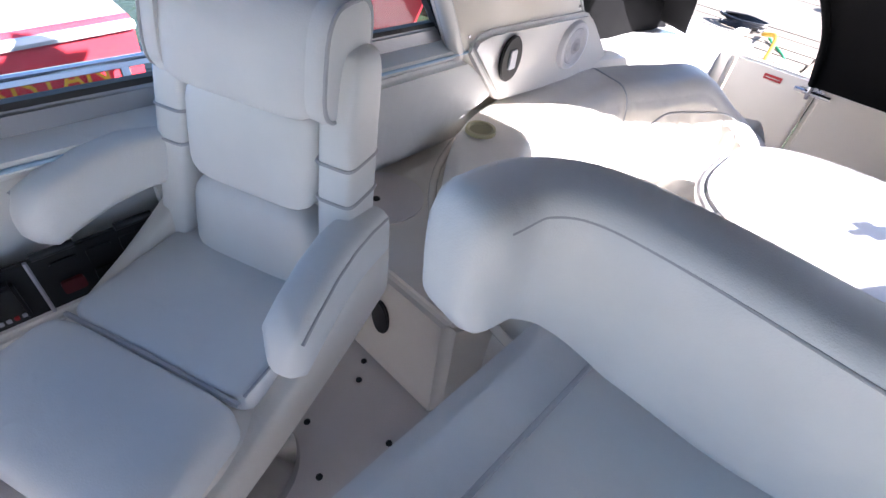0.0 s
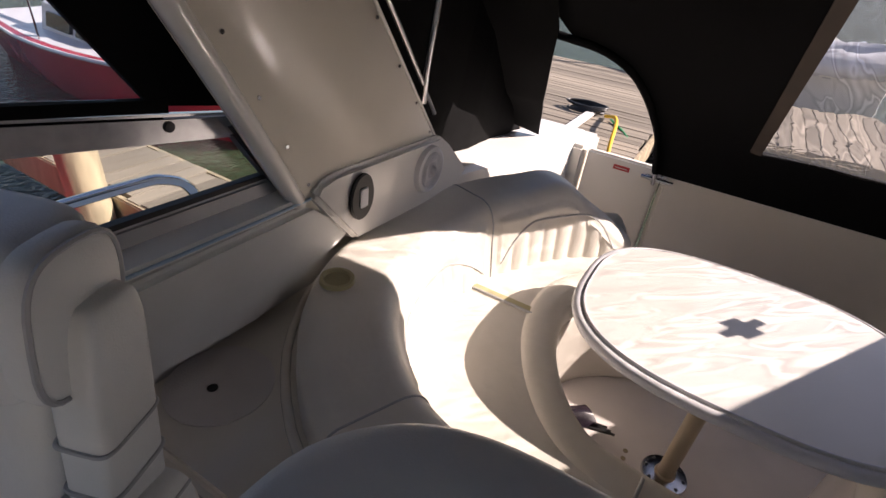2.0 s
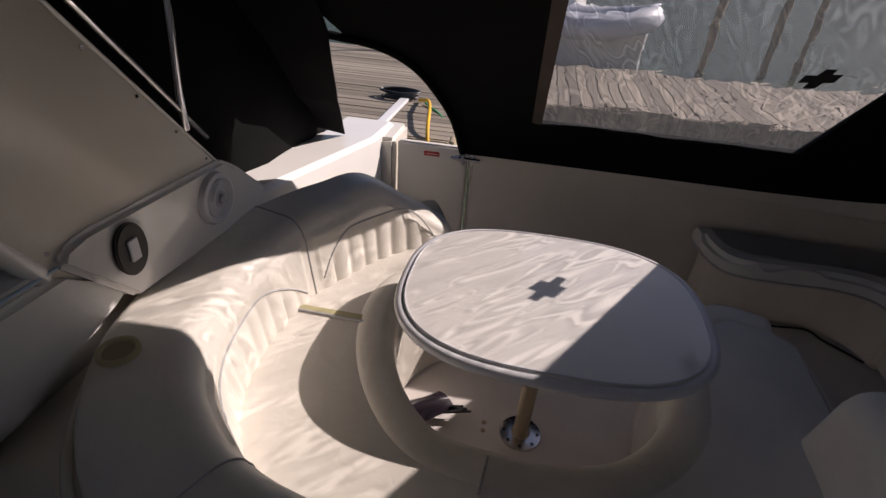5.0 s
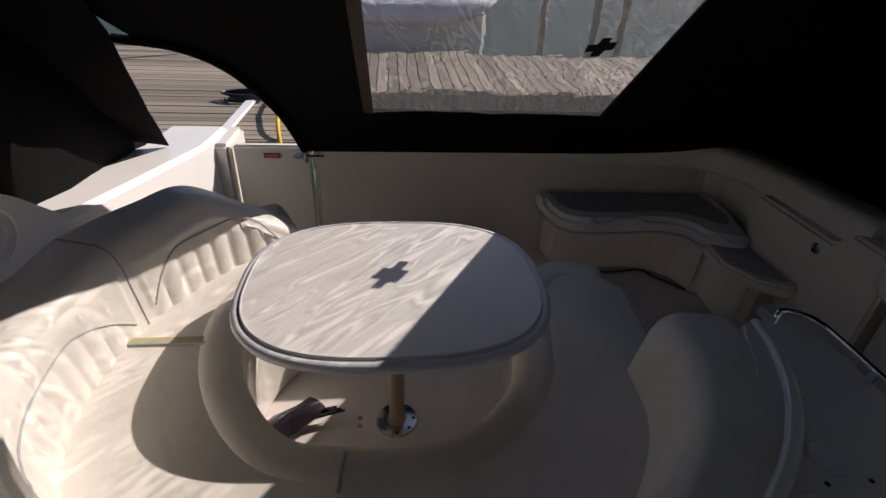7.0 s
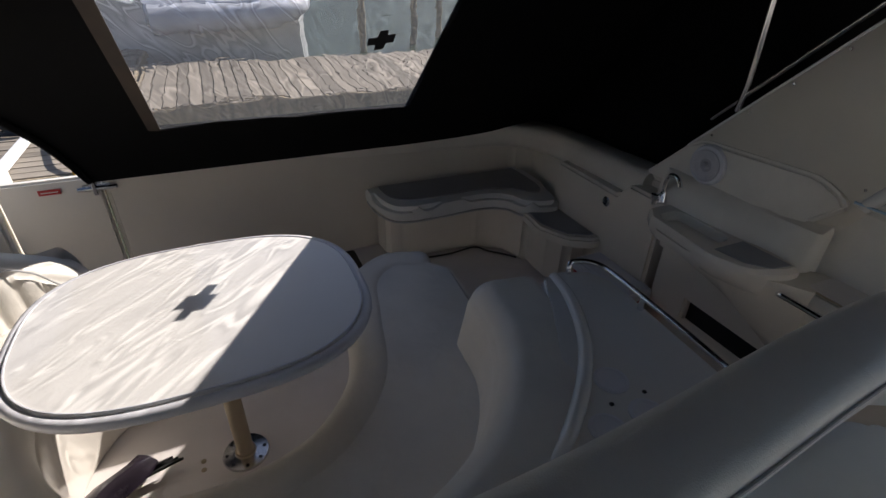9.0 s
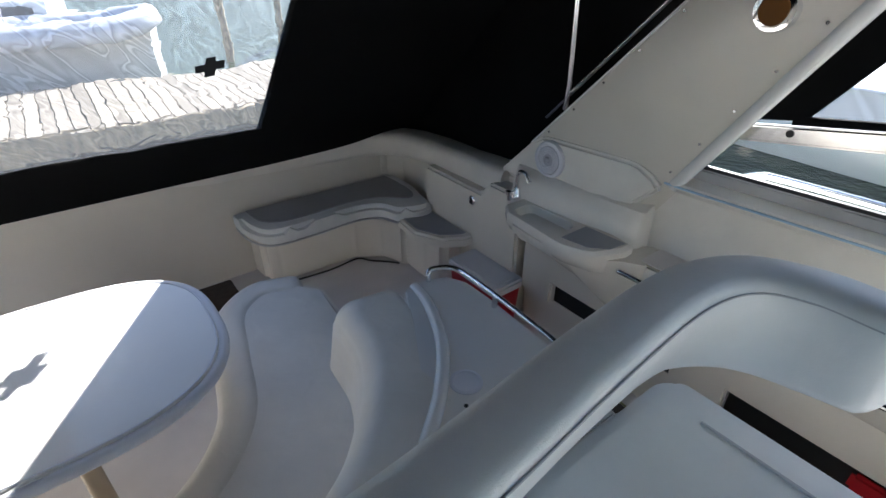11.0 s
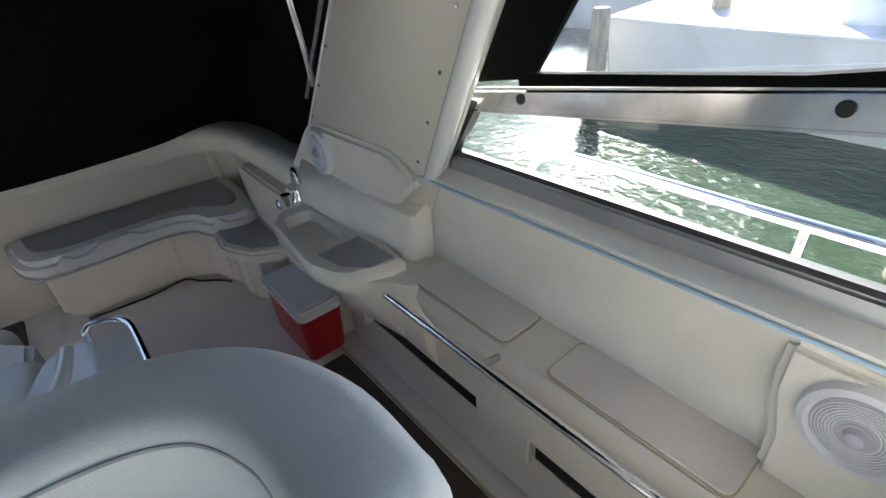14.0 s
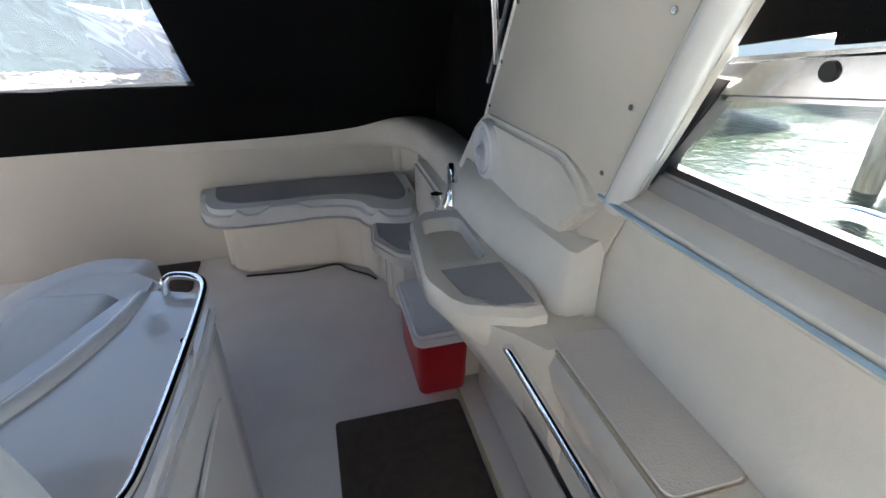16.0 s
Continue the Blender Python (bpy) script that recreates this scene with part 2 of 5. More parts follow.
def tube(name, pts, r, mat, parent=None, sides=10, closed=False, cap=True):
    """A round bar along a path."""
    p = [Vector(q) for q in pts]
    rings, up = [], None
    for i, q in enumerate(p):
        if closed:
            d = (p[(i + 1) % len(p)] - p[i - 1]).normalized()
        else:
            d = (p[min(i + 1, len(p) - 1)] - p[max(i - 1, 0)]).normalized()
        if up is None:
            up = d.cross(Vector((0, 0, 1)))
            up = d.cross(Vector((0, 1, 0))) if up.length < 0.1 else up
        up = (up - d * up.dot(d)).normalized()
        w = d.cross(up)
        rad = r[i] if isinstance(r, (list, tuple)) else r
        rings.append([q + (up * math.cos(a) + w * math.sin(a)) * rad for a in [2 * math.pi * k / sides for k in range(sides)]])
    return loft(name, rings, mat, parent, cap, closed)


def profile(w, h, e=0.5, n=28, flat=0.0):
    """A rounded section, w wide and h high, centred on its middle; e: 1 an ellipse, towards 0 a box."""
    out = []
    for k in range(n):
        a = 2 * math.pi * k / n
        c, s = math.cos(a), math.sin(a)
        out.append((math.copysign(abs(c) ** e, c) * w / 2, math.copysign(abs(s) ** e, s) * h / 2))
    return out


def sweep(name, pts, sec, mat, parent=None, round_ends=0.0, tops=None, bottom=None):
    """A section carried level along a plan curve, as upholstery is: sec(i, s) gives (side, z) pairs; s runs from 0 to 1."""
    p = [Vector(q) for q in pts]
    run = [0.0]
    for a, b in zip(p, p[1:]):
        run.append(run[-1] + (b - a).length)
    total = run[-1]
    rings = []
    for i, q in enumerate(p):
        d = p[min(i + 1, len(p) - 1)] - p[max(i - 1, 0)]
        d.z = 0
        d.normalize()
        side = Vector((d.y, -d.x, 0))
        s = run[i] / total
        rings.append([Vector((q.x, q.y, 0)) + side * u + Vector((0, 0, v)) for u, v in sec(i, s)])
    if round_ends:
        def shrink(ring, k, off):
            c = sum(ring, Vector()) / len(ring)
            return [c + (v - c) * k + off for v in ring]
        d0 = (p[0] - p[1]).normalized()
        d1 = (p[-1] - p[-2]).normalized()
        d0.z = d1.z = 0
        ks = [(math.cos(a), math.sin(a)) for a in (0.35, 0.7, 1.0, 1.25, 1.42)]
        head = [shrink(rings[0], 0.25 + 0.75 * c, d0 * round_ends * s) for c, s in reversed(ks)]
        tail = [shrink(rings[-1], 0.25 + 0.75 * c, d1 * round_ends * s) for c, s in ks]
        rings = head + rings + tail
    return loft(name, rings, mat, parent)


def disc(name, at, normal, r, depth, mat, parent=None, sides=28, rings=None):
    """A turned piece about an axis: rings are (radius, height) pairs along it."""
    q = Vector(normal).normalized().to_track_quat("Z", "Y").to_matrix()
    rings = rings or [(r * 0.9, depth), (r, depth * 0.7), (r, 0)]
    out = []
    for rad, h in rings:
        out.append([Vector(at) + q @ Vector((rad * math.cos(2 * math.pi * k / sides), rad * math.sin(2 * math.pi * k / sides), h)) for k in range(sides)])
    return loft(name, out, mat, parent, True, False, 35)


def rounded(x0, y0, x1, y1, r, n=6):
    out = []
    for cx, cy, a0 in ((x1 - r, y1 - r, 0), (x0 + r, y1 - r, 90), (x0 + r, y0 + r, 180), (x1 - r, y0 + r, 270)):
        for k in range(n + 1):
            a = radians(a0 + 90 * k / n)
            out.append((cx + r * math.cos(a), cy + r * math.sin(a)))
    return out


def oval(cx, cy, a, b, e=1.0, n=48):
    out = []
    for k in range(n):
        t = 2 * math.pi * k / n
        c, s = math.cos(t), math.sin(t)
        out.append((cx + math.copysign(abs(c) ** e, c) * a, cy + math.copysign(abs(s) ** e, s) * b))
    return out



# ---- the boat's structure ----
floor = box("floor", (-1.62, 1.66), (-1.9, 3.0), (-0.06, 0.0), NONSKID, bevel=0.0)
tagged(floor, "cream non-skid fibreglass cockpit sole", "floor", kind="structure")
deck = box("floor_helm", (-1.62, 0.80), (-1.9, 0.60), (0.0, 0.30), NONSKID, bevel=0.012)
tagged(deck, "raised cream fibreglass helm deck", "floor", kind="structure")
hull = slab("hull", [(-1.98, -1.9), (1.98, -1.9), (2.0, 1.6), (1.75, 3.3), (-1.75, 3.3), (-2.0, 1.6)], -0.95, -0.07, BOATW, bevel=0.05)
tagged(hull, "white fibreglass motorboat hull in the water", "boat hull", kind="structure")

# transom with a gate gap at starboard
WT = 0.68
transom = slab("wall_transom", [(-0.86, 2.97), (1.50, 2.97), (1.62, 2.86), (1.80, 2.9), (1.74, 3.28), (-0.86, 3.28)], -0.05, WT, GEL, bevel=0.025)
tagged(transom, "cream fibreglass transom wall behind the cockpit", "wall", kind="structure")
cap = sweep("trim_coaming", smooth_path([(-0.85, 3.05, 0), (0.2, 3.05, 0), (1.1, 3.03, 0), (1.45, 2.93, 0), (1.60, 2.68, 0), (1.62, 2.3, 0), (1.62, 1.85, 0)]),
            lambda i, s: [(u - 0.02, WT - 0.03 + v + 0.14 * max(0, s - 0.6)) for u, v in profile(0.20, 0.16, 0.6)], VINYL_WARM)
tagged(cap, "rounded cream padded coaming along the cockpit edge", "coaming", kind="structure")
post = box("wall_gate_post", (-1.62, -1.30), (2.95, 3.28), (-0.05, 0.70), GEL, bevel=0.02)
tagged(post, "cream fibreglass post beside the transom gate", "wall", kind="structure")

gate = root("transom_gate", (-1.295, 2.99, 0))
box("panel", (0.008, 0.428), (-0.02, 0.03), (0.06, 0.69), GEL, gate, 0.012)
latch = tube("latch", [(0.33, -0.035, 0.632), (0.50, -0.035, 0.632)], 0.011, CHROME, gate)
tube("knob", [(0.40, -0.03, 0.60), (0.40, -0.04, 0.665)], 0.012, CHROME, gate)
box("hasp", (0.35, 0.47), (-0.032, -0.018), (0.615, 0.65), CHROME, gate, 0.004)
box("label", (0.17, 0.26), (-0.026, -0.021), (0.622, 0.648), REDLABEL, gate, 0.0)
box("label_bar", (0.18, 0.25), (-0.029, -0.027), (0.633, 0.637), ROPE, gate, 0.0)
tagged(gate, "closed cream transom gate with chrome latch", "gate")

# starboard gunwale and both hull sides
gun = loft("wall_gunwale", [[Vector(q) for q in ((x0, y, z0 - 0.5), (x0, y, z0), (x0 - 0.03, y, z0 + 0.02), (x0 - 0.30, y, z0 + 0.02), (x0 - 0.34, y, z0 - 0.02), (x0 - 0.34, y, z0 - 0.5))]
                            for x0, y, z0 in ((-1.37, 3.2, 0.70), (-1.38, 2.85, 0.71), (-1.47, 2.3, 0.76), (-1.53, 1.9, 0.80), (-1.56, 1.5, 0.84))], GELW, sharp=30)
tagged(gun, "glossy white fibreglass gunwale beside the aft seat", "gunwale", kind="structure")


def side_wall(sgn):
    """A cockpit side: padded liner, window ledge and the side deck outside it."""
    nm = "wall_port" if sgn > 0 else "wall_starboard"
    rows = []
    for y in (-1.9, -1.2, -0.6, 0.0, 0.5, 0.9, 1.12, 1.4):
        lift = 0.03 * max(0, (0.93 - y))
        rows.append([Vector((sgn * a, y, b + (lift if b > 0.8 else 0))) for a, b in
                     ((1.60, 0.0), (1.60, 0.68), (1.61, 0.88), (1.585, 0.97), (1.545, 1.0), (1.545, 1.022), (1.60, 1.045), (1.66, 1.05), (1.78, 0.92), (1.93, 0.80), (1.97, 0.70), (1.97, 0.0))])
    w = loft(nm, rows, VINYL_WARM if sgn > 0 else VINYL, sharp=35)
    tagged(w, "cream moulded cockpit side with a padded ledge", "wall", kind="structure")
    aft = slab(nm + "_aft", [(1.4, -0.05), (2.96, -0.05), (2.96, 0.6), (1.95, 0.74), (1.4, 0.80)], sgn * 1.60, sgn * 1.90, GEL, axis="x", bevel=0.01)
    tagged(aft, "cream fibreglass cockpit side", "wall", kind="structure")
    st = tube("trim_piping", [(sgn * 1.541, y, 1.01 + 0.03 * max(0, 0.93 - y)) for y in (1.0, 0.93, 0.4, 0.0, -0.6, -1.2)], 0.004, BLUE_WELT)
    tagged(st, "grey blue welt along the window ledge", "trim", kind="structure")


side_wall(1)
side_wall(-1)

front = box("wall_forward", (-1.66, 1.66), (-2.0, -1.88), (-0.05, 1.15), GELW, bevel=0.02)
tagged(front, "white fibreglass forward bulkhead under the windscreen", "wall", kind="structure")
bulk = loft("wall_bulkhead", [[Vector((x, y, z)) for x, y in ((1.08, yy - 0.06), (1.60, yy - 0.06), (1.60, yy), (1.08, yy))] for yy, z in ((-0.02, 0.0), (-0.03, 0.27), (-0.10, 0.79), (-0.14, 1.03), (-0.17, 1.22))], GELW)
tagged(bulk, "glossy white panel beside the companionway", "panel", kind="structure")
tb = tube("trim_bulkhead", [(1.545, 0.008, 0.0), (1.545, -0.018, 0.27), (1.545, -0.088, 0.79), (1.545, -0.128, 1.03), (1.545, -0.158, 1.22)], 0.009, ALU)
tagged(tb, "grey metal edge of the white panel", "trim", kind="structure")


# ---- arch, windows and canvas ----
def arch_front(z):
    return 1.0 - 0.66 * (z - 1.0)


def arch_aft(z):
    return 1.655 - 1.055 * (z - 1.0)


def arch_in(z):
    """Half width of the cockpit between the legs, which lean inboard."""
    return 1.545 - 0.185 * (z - 1.0)


def arch_leg(sgn):
    leg = root("radar_arch_leg")
    rows = []
    for k in range(13):
        z = 0.76 + k * (2.06 - 0.76) / 12
        yf, ya = arch_front(z), min(arch_aft(z), 1.86)
        x, xo = arch_in(z), arch_in(z) + 0.17
        rows.append([Vector((sgn * a, b, z)) for a, b in ((x, yf + 0.008), (x, ya - 0.02), (x + 0.012, ya), (xo, ya - 0.02), (x + 0.058, yf - 0.035), (x + 0.030, yf - 0.05))])
    loft("shell", rows, LIGHTTAN, leg, sharp=50)
    # smooth rolled strip along the fore side
    tube("edge", [(sgn * (arch_in(z) + 0.018), arch_front(z) - 0.024, z) for z in (1.0, 1.15, 1.3, 1.45, 1.6, 1.8, 2.0)], 0.024, GELW, leg, 14)
    tube("rear_edge", [(sgn * (arch_in(z) + 0.004), arch_aft(z) - 0.004, z) for z in (0.98, 1.15, 1.35, 1.55, 1.75, 2.0)], 0.005, GELW, leg, 8)
    tube("canvas_rod", [(sgn * (arch_in(z) + 0.01), arch_aft(z) + 0.055, z) for z in (1.12, 1.4, 1.7, 2.0)], 0.008, STEEL, leg, 8)
    for k in range(7):
        z = 1.06 + 0.13 * k
        disc("screw", (sgn * (arch_in(z) - 0.004), arch_front(z) + 0.022, z), (-sgn, 0, 0), 0.005, 0.003, STEEL, leg, 8)
        disc("screw", (sgn * (arch_in(z) - 0.002), arch_aft(z) - 0.032, z), (-sgn, 0, 0), 0.005, 0.003, STEEL, leg, 8)
    tagged(leg, "glossy cream fibreglass radar arch leg", "arch")
    pad = root("arch_side_panel")
    out = [(1.165, 0.815), (0.99, 1.02), (1.01, 1.052), (1.07, 1.064), (1.62, 1.036), (1.70, 0.985), (1.87, 0.835), (1.74, 0.775)] if sgn < 0 else \
          [(1.095, 0.89), (1.0, 0.985), (1.03, 1.02), (1.10, 1.05), (1.14, 1.055), (1.58, 1.035), (1.64, 1.0), (1.84, 0.80), (1.60, 0.81)]
    slab("pad", out, sgn * 1.515, sgn * 1.565, GELW if sgn < 0 else VINYL_WARM, pad, 0.014, axis="x")
    tagged(pad, "padded cream side panel holding a round speaker", "panel")


arch_leg(1)
arch_leg(-1)
top = box("arch_top", (-1.36, 1.36), (0.32, 0.62), (2.0, 2.1), LIGHTTAN, bevel=0.03)
tagged(top, "cream fibreglass radar arch crossbar", "arch", kind="structure")

lamp_round = root("arch_lamp", (arch_in(1.60) - 0.001, 0.76, 1.60))
disc("rim", (0, 0, 0), (-1, 0, 0), 0.055, 0.02, CHROME, lamp_round, rings=[(0.04, 0.022), (0.052, 0.02), (0.057, 0.0)])
disc("lens", (-0.012, 0, 0), (-1, 0, 0), 0.04, 0.012, material("amber_lens", (0.16, 0.07, 0.02), 0.15), lamp_round)
tagged(lamp_round, "round chrome courtesy lamp on the arch", "lamp")


def speaker(at, nx, tilt, r):
    sp = root("speaker", at)
    nrm = (nx, tilt, 0.0)
    disc("rim", (0, 0, 0), nrm, r, 0.016, WHITE_PLASTIC, sp, 36, [(r * 0.74, 0.012), (r * 0.82, 0.02), (r * 0.95, 0.016), (r, 0.006), (r, -0.01)])
    disc("grille", Vector(nrm).normalized() * 0.006, nrm, r * 0.74, 0.008, GREY_PLASTIC, sp, 36, [(r * 0.30, 0.012), (r * 0.74, 0.008), (r * 0.74, 0)])
    q = Vector(nrm).normalized().to_track_quat("Z", "Y").to_matrix()
    for k in range(1, 8):
        rr = r * (0.30 + 0.055 * k)
        ring = [Vector(nrm).normalized() * 0.017 + q @ Vector((rr * math.cos(a), rr * math.sin(a), 0)) for a in [2 * math.pi * j / 36 for j in range(36)]]
        tube("grille_ring", ring, 0.0014, WHITE_PLASTIC, sp, 6, True)
    disc("dome", Vector(nrm).normalized() * 0.012, nrm, r * 0.2, 0.02, GREY_PLASTIC, sp, 24, [(r * 0.05, 0.022), (r * 0.15, 0.018), (r * 0.2, 0.008), (r * 0.26, 0.008), (r * 0.28, 0.0)])
    tagged(sp, "round white marine speaker with grey grille", "speaker", group="cockpit speakers")


speaker((-1.513, 1.542, 0.936), 1, 0, 0.085)
speaker((1.515, 1.52, 0.95), -1, 0, 0.082)
speaker((1.565, -0.015, 0.905), -1, 0.0, 0.082)

vent = root("oval_vent", (-1.513, 1.169, 0.966))
slab("bezel", oval(0, 0, 0.052, 0.072), 0, 0.014, BLACK, vent, 0.004, axis="x")
slab("switch", rounded(-0.016, -0.030, 0.016, 0.030, 0.005), 0.012, 0.020, WHITE_PLASTIC, vent, 0.002, axis="x")
tagged(vent, "black oval bezel with a white rocker switch", "switch")


def side_window(sgn):
    """Lower glass, steel bar, and clear flexible curtain above it."""
    def edge(z):
        return arch_front(z) - 0.03
    x = sgn * 1.60
    lo = lambda y: 1.05 + 0.03 * (0.93 - y)
    bar0 = lambda y: 1.205 + 0.155 * (0.88 - y)
    bar1 = lambda y: 1.262 + 0.165 * (0.88 - y)
    w = root("side_window")
    g = slab("pane", [(edge(1.08), lo(0.9) + 0.01), (-1.85, lo(-1.85) + 0.01), (-1.85, bar0(-1.85)), (edge(1.22), bar0(0.86))], x + sgn * 0.002, x + sgn * 0.008, GLASS, w, axis="x")
    g.visible_shadow = False
    slab("sill", [(0.95, lo(0.95) - 0.02), (-1.85, lo(-1.85) - 0.02), (-1.85, lo(-1.85) + 0.030), (0.93, lo(0.93) + 0.030)], x - sgn * 0.012, x + sgn * 0.02, ALU, w, 0.006, axis="x")
    slab("gasket", [(0.92, lo(0.92) + 0.030), (-1.85, lo(-1.85) + 0.030), (-1.85, lo(-1.85) + 0.042), (0.915, lo(0.915) + 0.042)], x - sgn * 0.006, x + sgn * 0.014, RUBBER, w, axis="x")
    slab("bar", [(edge(1.2) + 0.03, bar0(0.9)), (-1.85, bar0(-1.85)), (-1.85, bar1(-1.85)), (edge(1.26) + 0.03, bar1(0.88))], x - sgn * 0.02, x + sgn * 0.012, STEEL, w, 0.008, axis="x")
    slab("aft_gasket", [(edge(1.05) + 0.05, 1.05), (edge(1.05) - 0.010, 1.05), (edge(1.24) - 0.010, 1.24), (edge(1.24) + 0.05, 1.24)], x - sgn * 0.022, x + sgn * 0.012, RUBBER, w, 0.003, axis="x")
    for y in (0.68, 0.15, -0.4):
        disc("fitting", (x - sgn * 0.02, y, (bar0(y) + bar1(y)) / 2), (-sgn, 0, 0), 0.011, 0.004, BLACK, w, 12)
    tagged(w, "glass side window with a steel bar", "window", kind="structure")
    c = root("side_curtain")
    top_z = 2.0
    y2, y1 = edge(1.28) - 0.10, edge(top_z) - 0.12
    pane = slab("pane", [(y2, bar1(y2) + 0.02), (-1.85, bar1(-1.85) + 0.03), (-1.85, top_z), (y1, top_z)], x - sgn * 0.004, x, SIDEVINYL, c, axis="x")
    pane.visible_shadow = False
    slab("binding", [(edge(1.27) + 0.09, bar1(0.86)), (y2 - 0.03, bar1(y2) + 0.015), (y1 - 0.03, top_z), (edge(top_z) + 0.09, top_z)], x - sgn * 0.012, x + sgn * 0.004, CANVAS, c, axis="x")
    slab("hem", [(y2, bar1(y2) - 0.004), (-1.85, bar1(-1.85)), (-1.85, bar1(-1.85) + 0.045), (-0.2, bar1(-0.2) + 0.035), (0.2, bar1(0.2) + 0.012), (y2, bar1(y2) + 0.022)], x - sgn * 0.016, x + sgn * 0.004, CANVAS, c, axis="x")
    for part in c.children:
        for v in part.data.vertices:
            v.co.x -= sgn * 0.17 * max(0.0, v.co.z - 1.27)
    tagged(c, "clear plastic side curtain with black canvas binding", "curtain")
    r = root("deck_rail")
    xr = sgn * 1.90
    tube("bar", smooth_path([(xr, 0.93, 0.80), (xr, 0.91, 0.94), (xr, 0.84, 1.0), (xr, 0.72, 1.015), (xr, 0.2, 1.025), (xr, -0.6, 1.045), (xr, -1.9, 1.07)], 6), 0.014, CHROME, r)
    for y in (0.2, -0.9):
        tube("stanchion", [(xr, y, 0.78), (xr, y, 1.03)], 0.011, CHROME, r)
    tagged(r, "bent stainless steel hand rail on the side deck", "rail")


side_window(1)
side_window(-1)
fw = root("windscreen")
g = box("pane", (-1.6, 1.6), (-1.90, -1.885), (1.16, 1.62), GLASS, fw, 0.0)
g.visible_shadow = False
for x in (-1.6, -0.55, 0.55, 1.6):
    box("mullion", (x - 0.025, x + 0.025), (-1.93, -1.87), (1.15, 2.02), ALU, fw, 0.006)
tagged(fw, "glass windscreen with metal posts", "window", kind="structure")

# added out of view: a black sheet that cuts the skylight from forward
brow = box("wall_forward_canvas", (-1.60, 1.60), (-1.90, -1.885), (1.62, 2.02), CANVAS, bevel=0.0)
tagged(brow, "unseen black sheet added above the windscreen to block light", "canvas", kind="structure")
roof = box("ceiling", (-1.62, 1.62), (-1.95, 1.75), (2.02, 2.035), CANVAS, bevel=0.0)
tagged(roof, "black canvas top over the cockpit", "canopy", kind="structure")

CY = lambda z: 2.92 - 1.13 * (z - 0.70)          # the aft curtain leans forward
ZT = 2.02


def canvas_sheet(name, quads, label, y_off=0.0, rip=0.012):
    """Pieces of one sloping black curtain, with slack in the cloth."""
    bm = bmesh.new()
    for (a, b, c, d) in quads:
        n = 14
        grid = []
        for i in range(n + 1):
            row = []
            for j in range(n + 1):
                u, v = i / n, j / n
                p = (Vector(a) * (1 - u) + Vector(b) * u) * (1 - v) + (Vector(d) * (1 - u) + Vector(c) * u) * v
                w = noise.noise(Vector((p.x * 2.1, p.z * 2.4, 0.3))) * rip * (4 * v * (1 - v)) * min(1, 8 * u * (1 - u) + 0.1)
                row.append(bm.verts.new((p.x, CY(p.z) + y_off + w, p.z)))
            grid.append(row)
        for i in range(n):
            for j in range(n):
                bm.faces.new((grid[i][j], grid[i + 1][j], grid[i + 1][j + 1], grid[i][j + 1]))
    bmesh.ops.remove_doubles(bm, verts=bm.verts, dist=0.0008)
    r = bmesh.ops.solidify(bm, geom=bm.faces[:], thickness=0.006)
    ob = finish(name, bm, CANVAS)
    tagged(ob, label, "canvas curtain")
    return ob


WL, WR, WB = -0.50, 0.60, 1.01                   # the clear window of the aft curtain
canvas_sheet("aft_curtain", [
    ((-0.92, 0, 0.66), (WL, 0, 0.66), (WL, 0, WB), (-0.94, 0, WB)),
    ((-0.94, 0, WB), (WL, 0, WB), (WL - 0.03, 0, 1.60), (-1.05, 0, 1.26)),
    ((-1.05, 0, 1.26), (WL - 0.03, 0, 1.60), (WL - 0.03, 0, ZT), (-1.30, 0, 1.36)),
    ((-1.30, 0, 1.36), (WL - 0.03, 0, ZT), (-1.0, 0, ZT), (-1.78, 0, ZT)),
    ((WL, 0, 0.66), (WR, 0, 0.66), (WR, 0, WB), (WL, 0, WB)),
    ((WR, 0, 0.66), (1.80, 0, 0.60), (1.78, 0, WB), (WR, 0, WB)),
    ((WR, 0, WB), (1.78, 0, WB), (1.78, 0, ZT), (WR - 0.01, 0, ZT)),
    ((WL - 0.03, 0, 1.70), (WR, 0, 1.70), (WR, 0, ZT), (WL - 0.03, 0, ZT)),
], "black canvas aft curtain with a clear window")
canvas_sheet("corner_flap", [
    ((-1.80, 0, 0.80), (-1.55, 0, 0.74), (-1.47, 0, 1.0), (-1.80, 0, 1.0)),
    ((-1.80, 0, 1.0), (-1.47, 0, 1.0), (-1.33, 0, 1.38), (-1.80, 0, 1.38)),
    ((-1.80, 0, 1.38), (-1.33, 0, 1.38), (-1.24, 0, ZT), (-1.80, 0, ZT)),
], "black canvas corner flap folded back", -0.06, 0.05)
hem = tube("curtain_hem", [(x, CY(z) - 0.012, z) for x, z in [(q.x, q.z) for q in smooth_path([(-0.90, 0, 0.68), (-0.91, 0, 0.85), (-0.94, 0, 1.02), (-1.03, 0, 1.22), (-1.16, 0, 1.32), (-1.36, 0, 1.355)], 6)]], 0.016, CANVAS)
tagged(hem, "rolled black canvas hem round the open flap", "canvas hem")

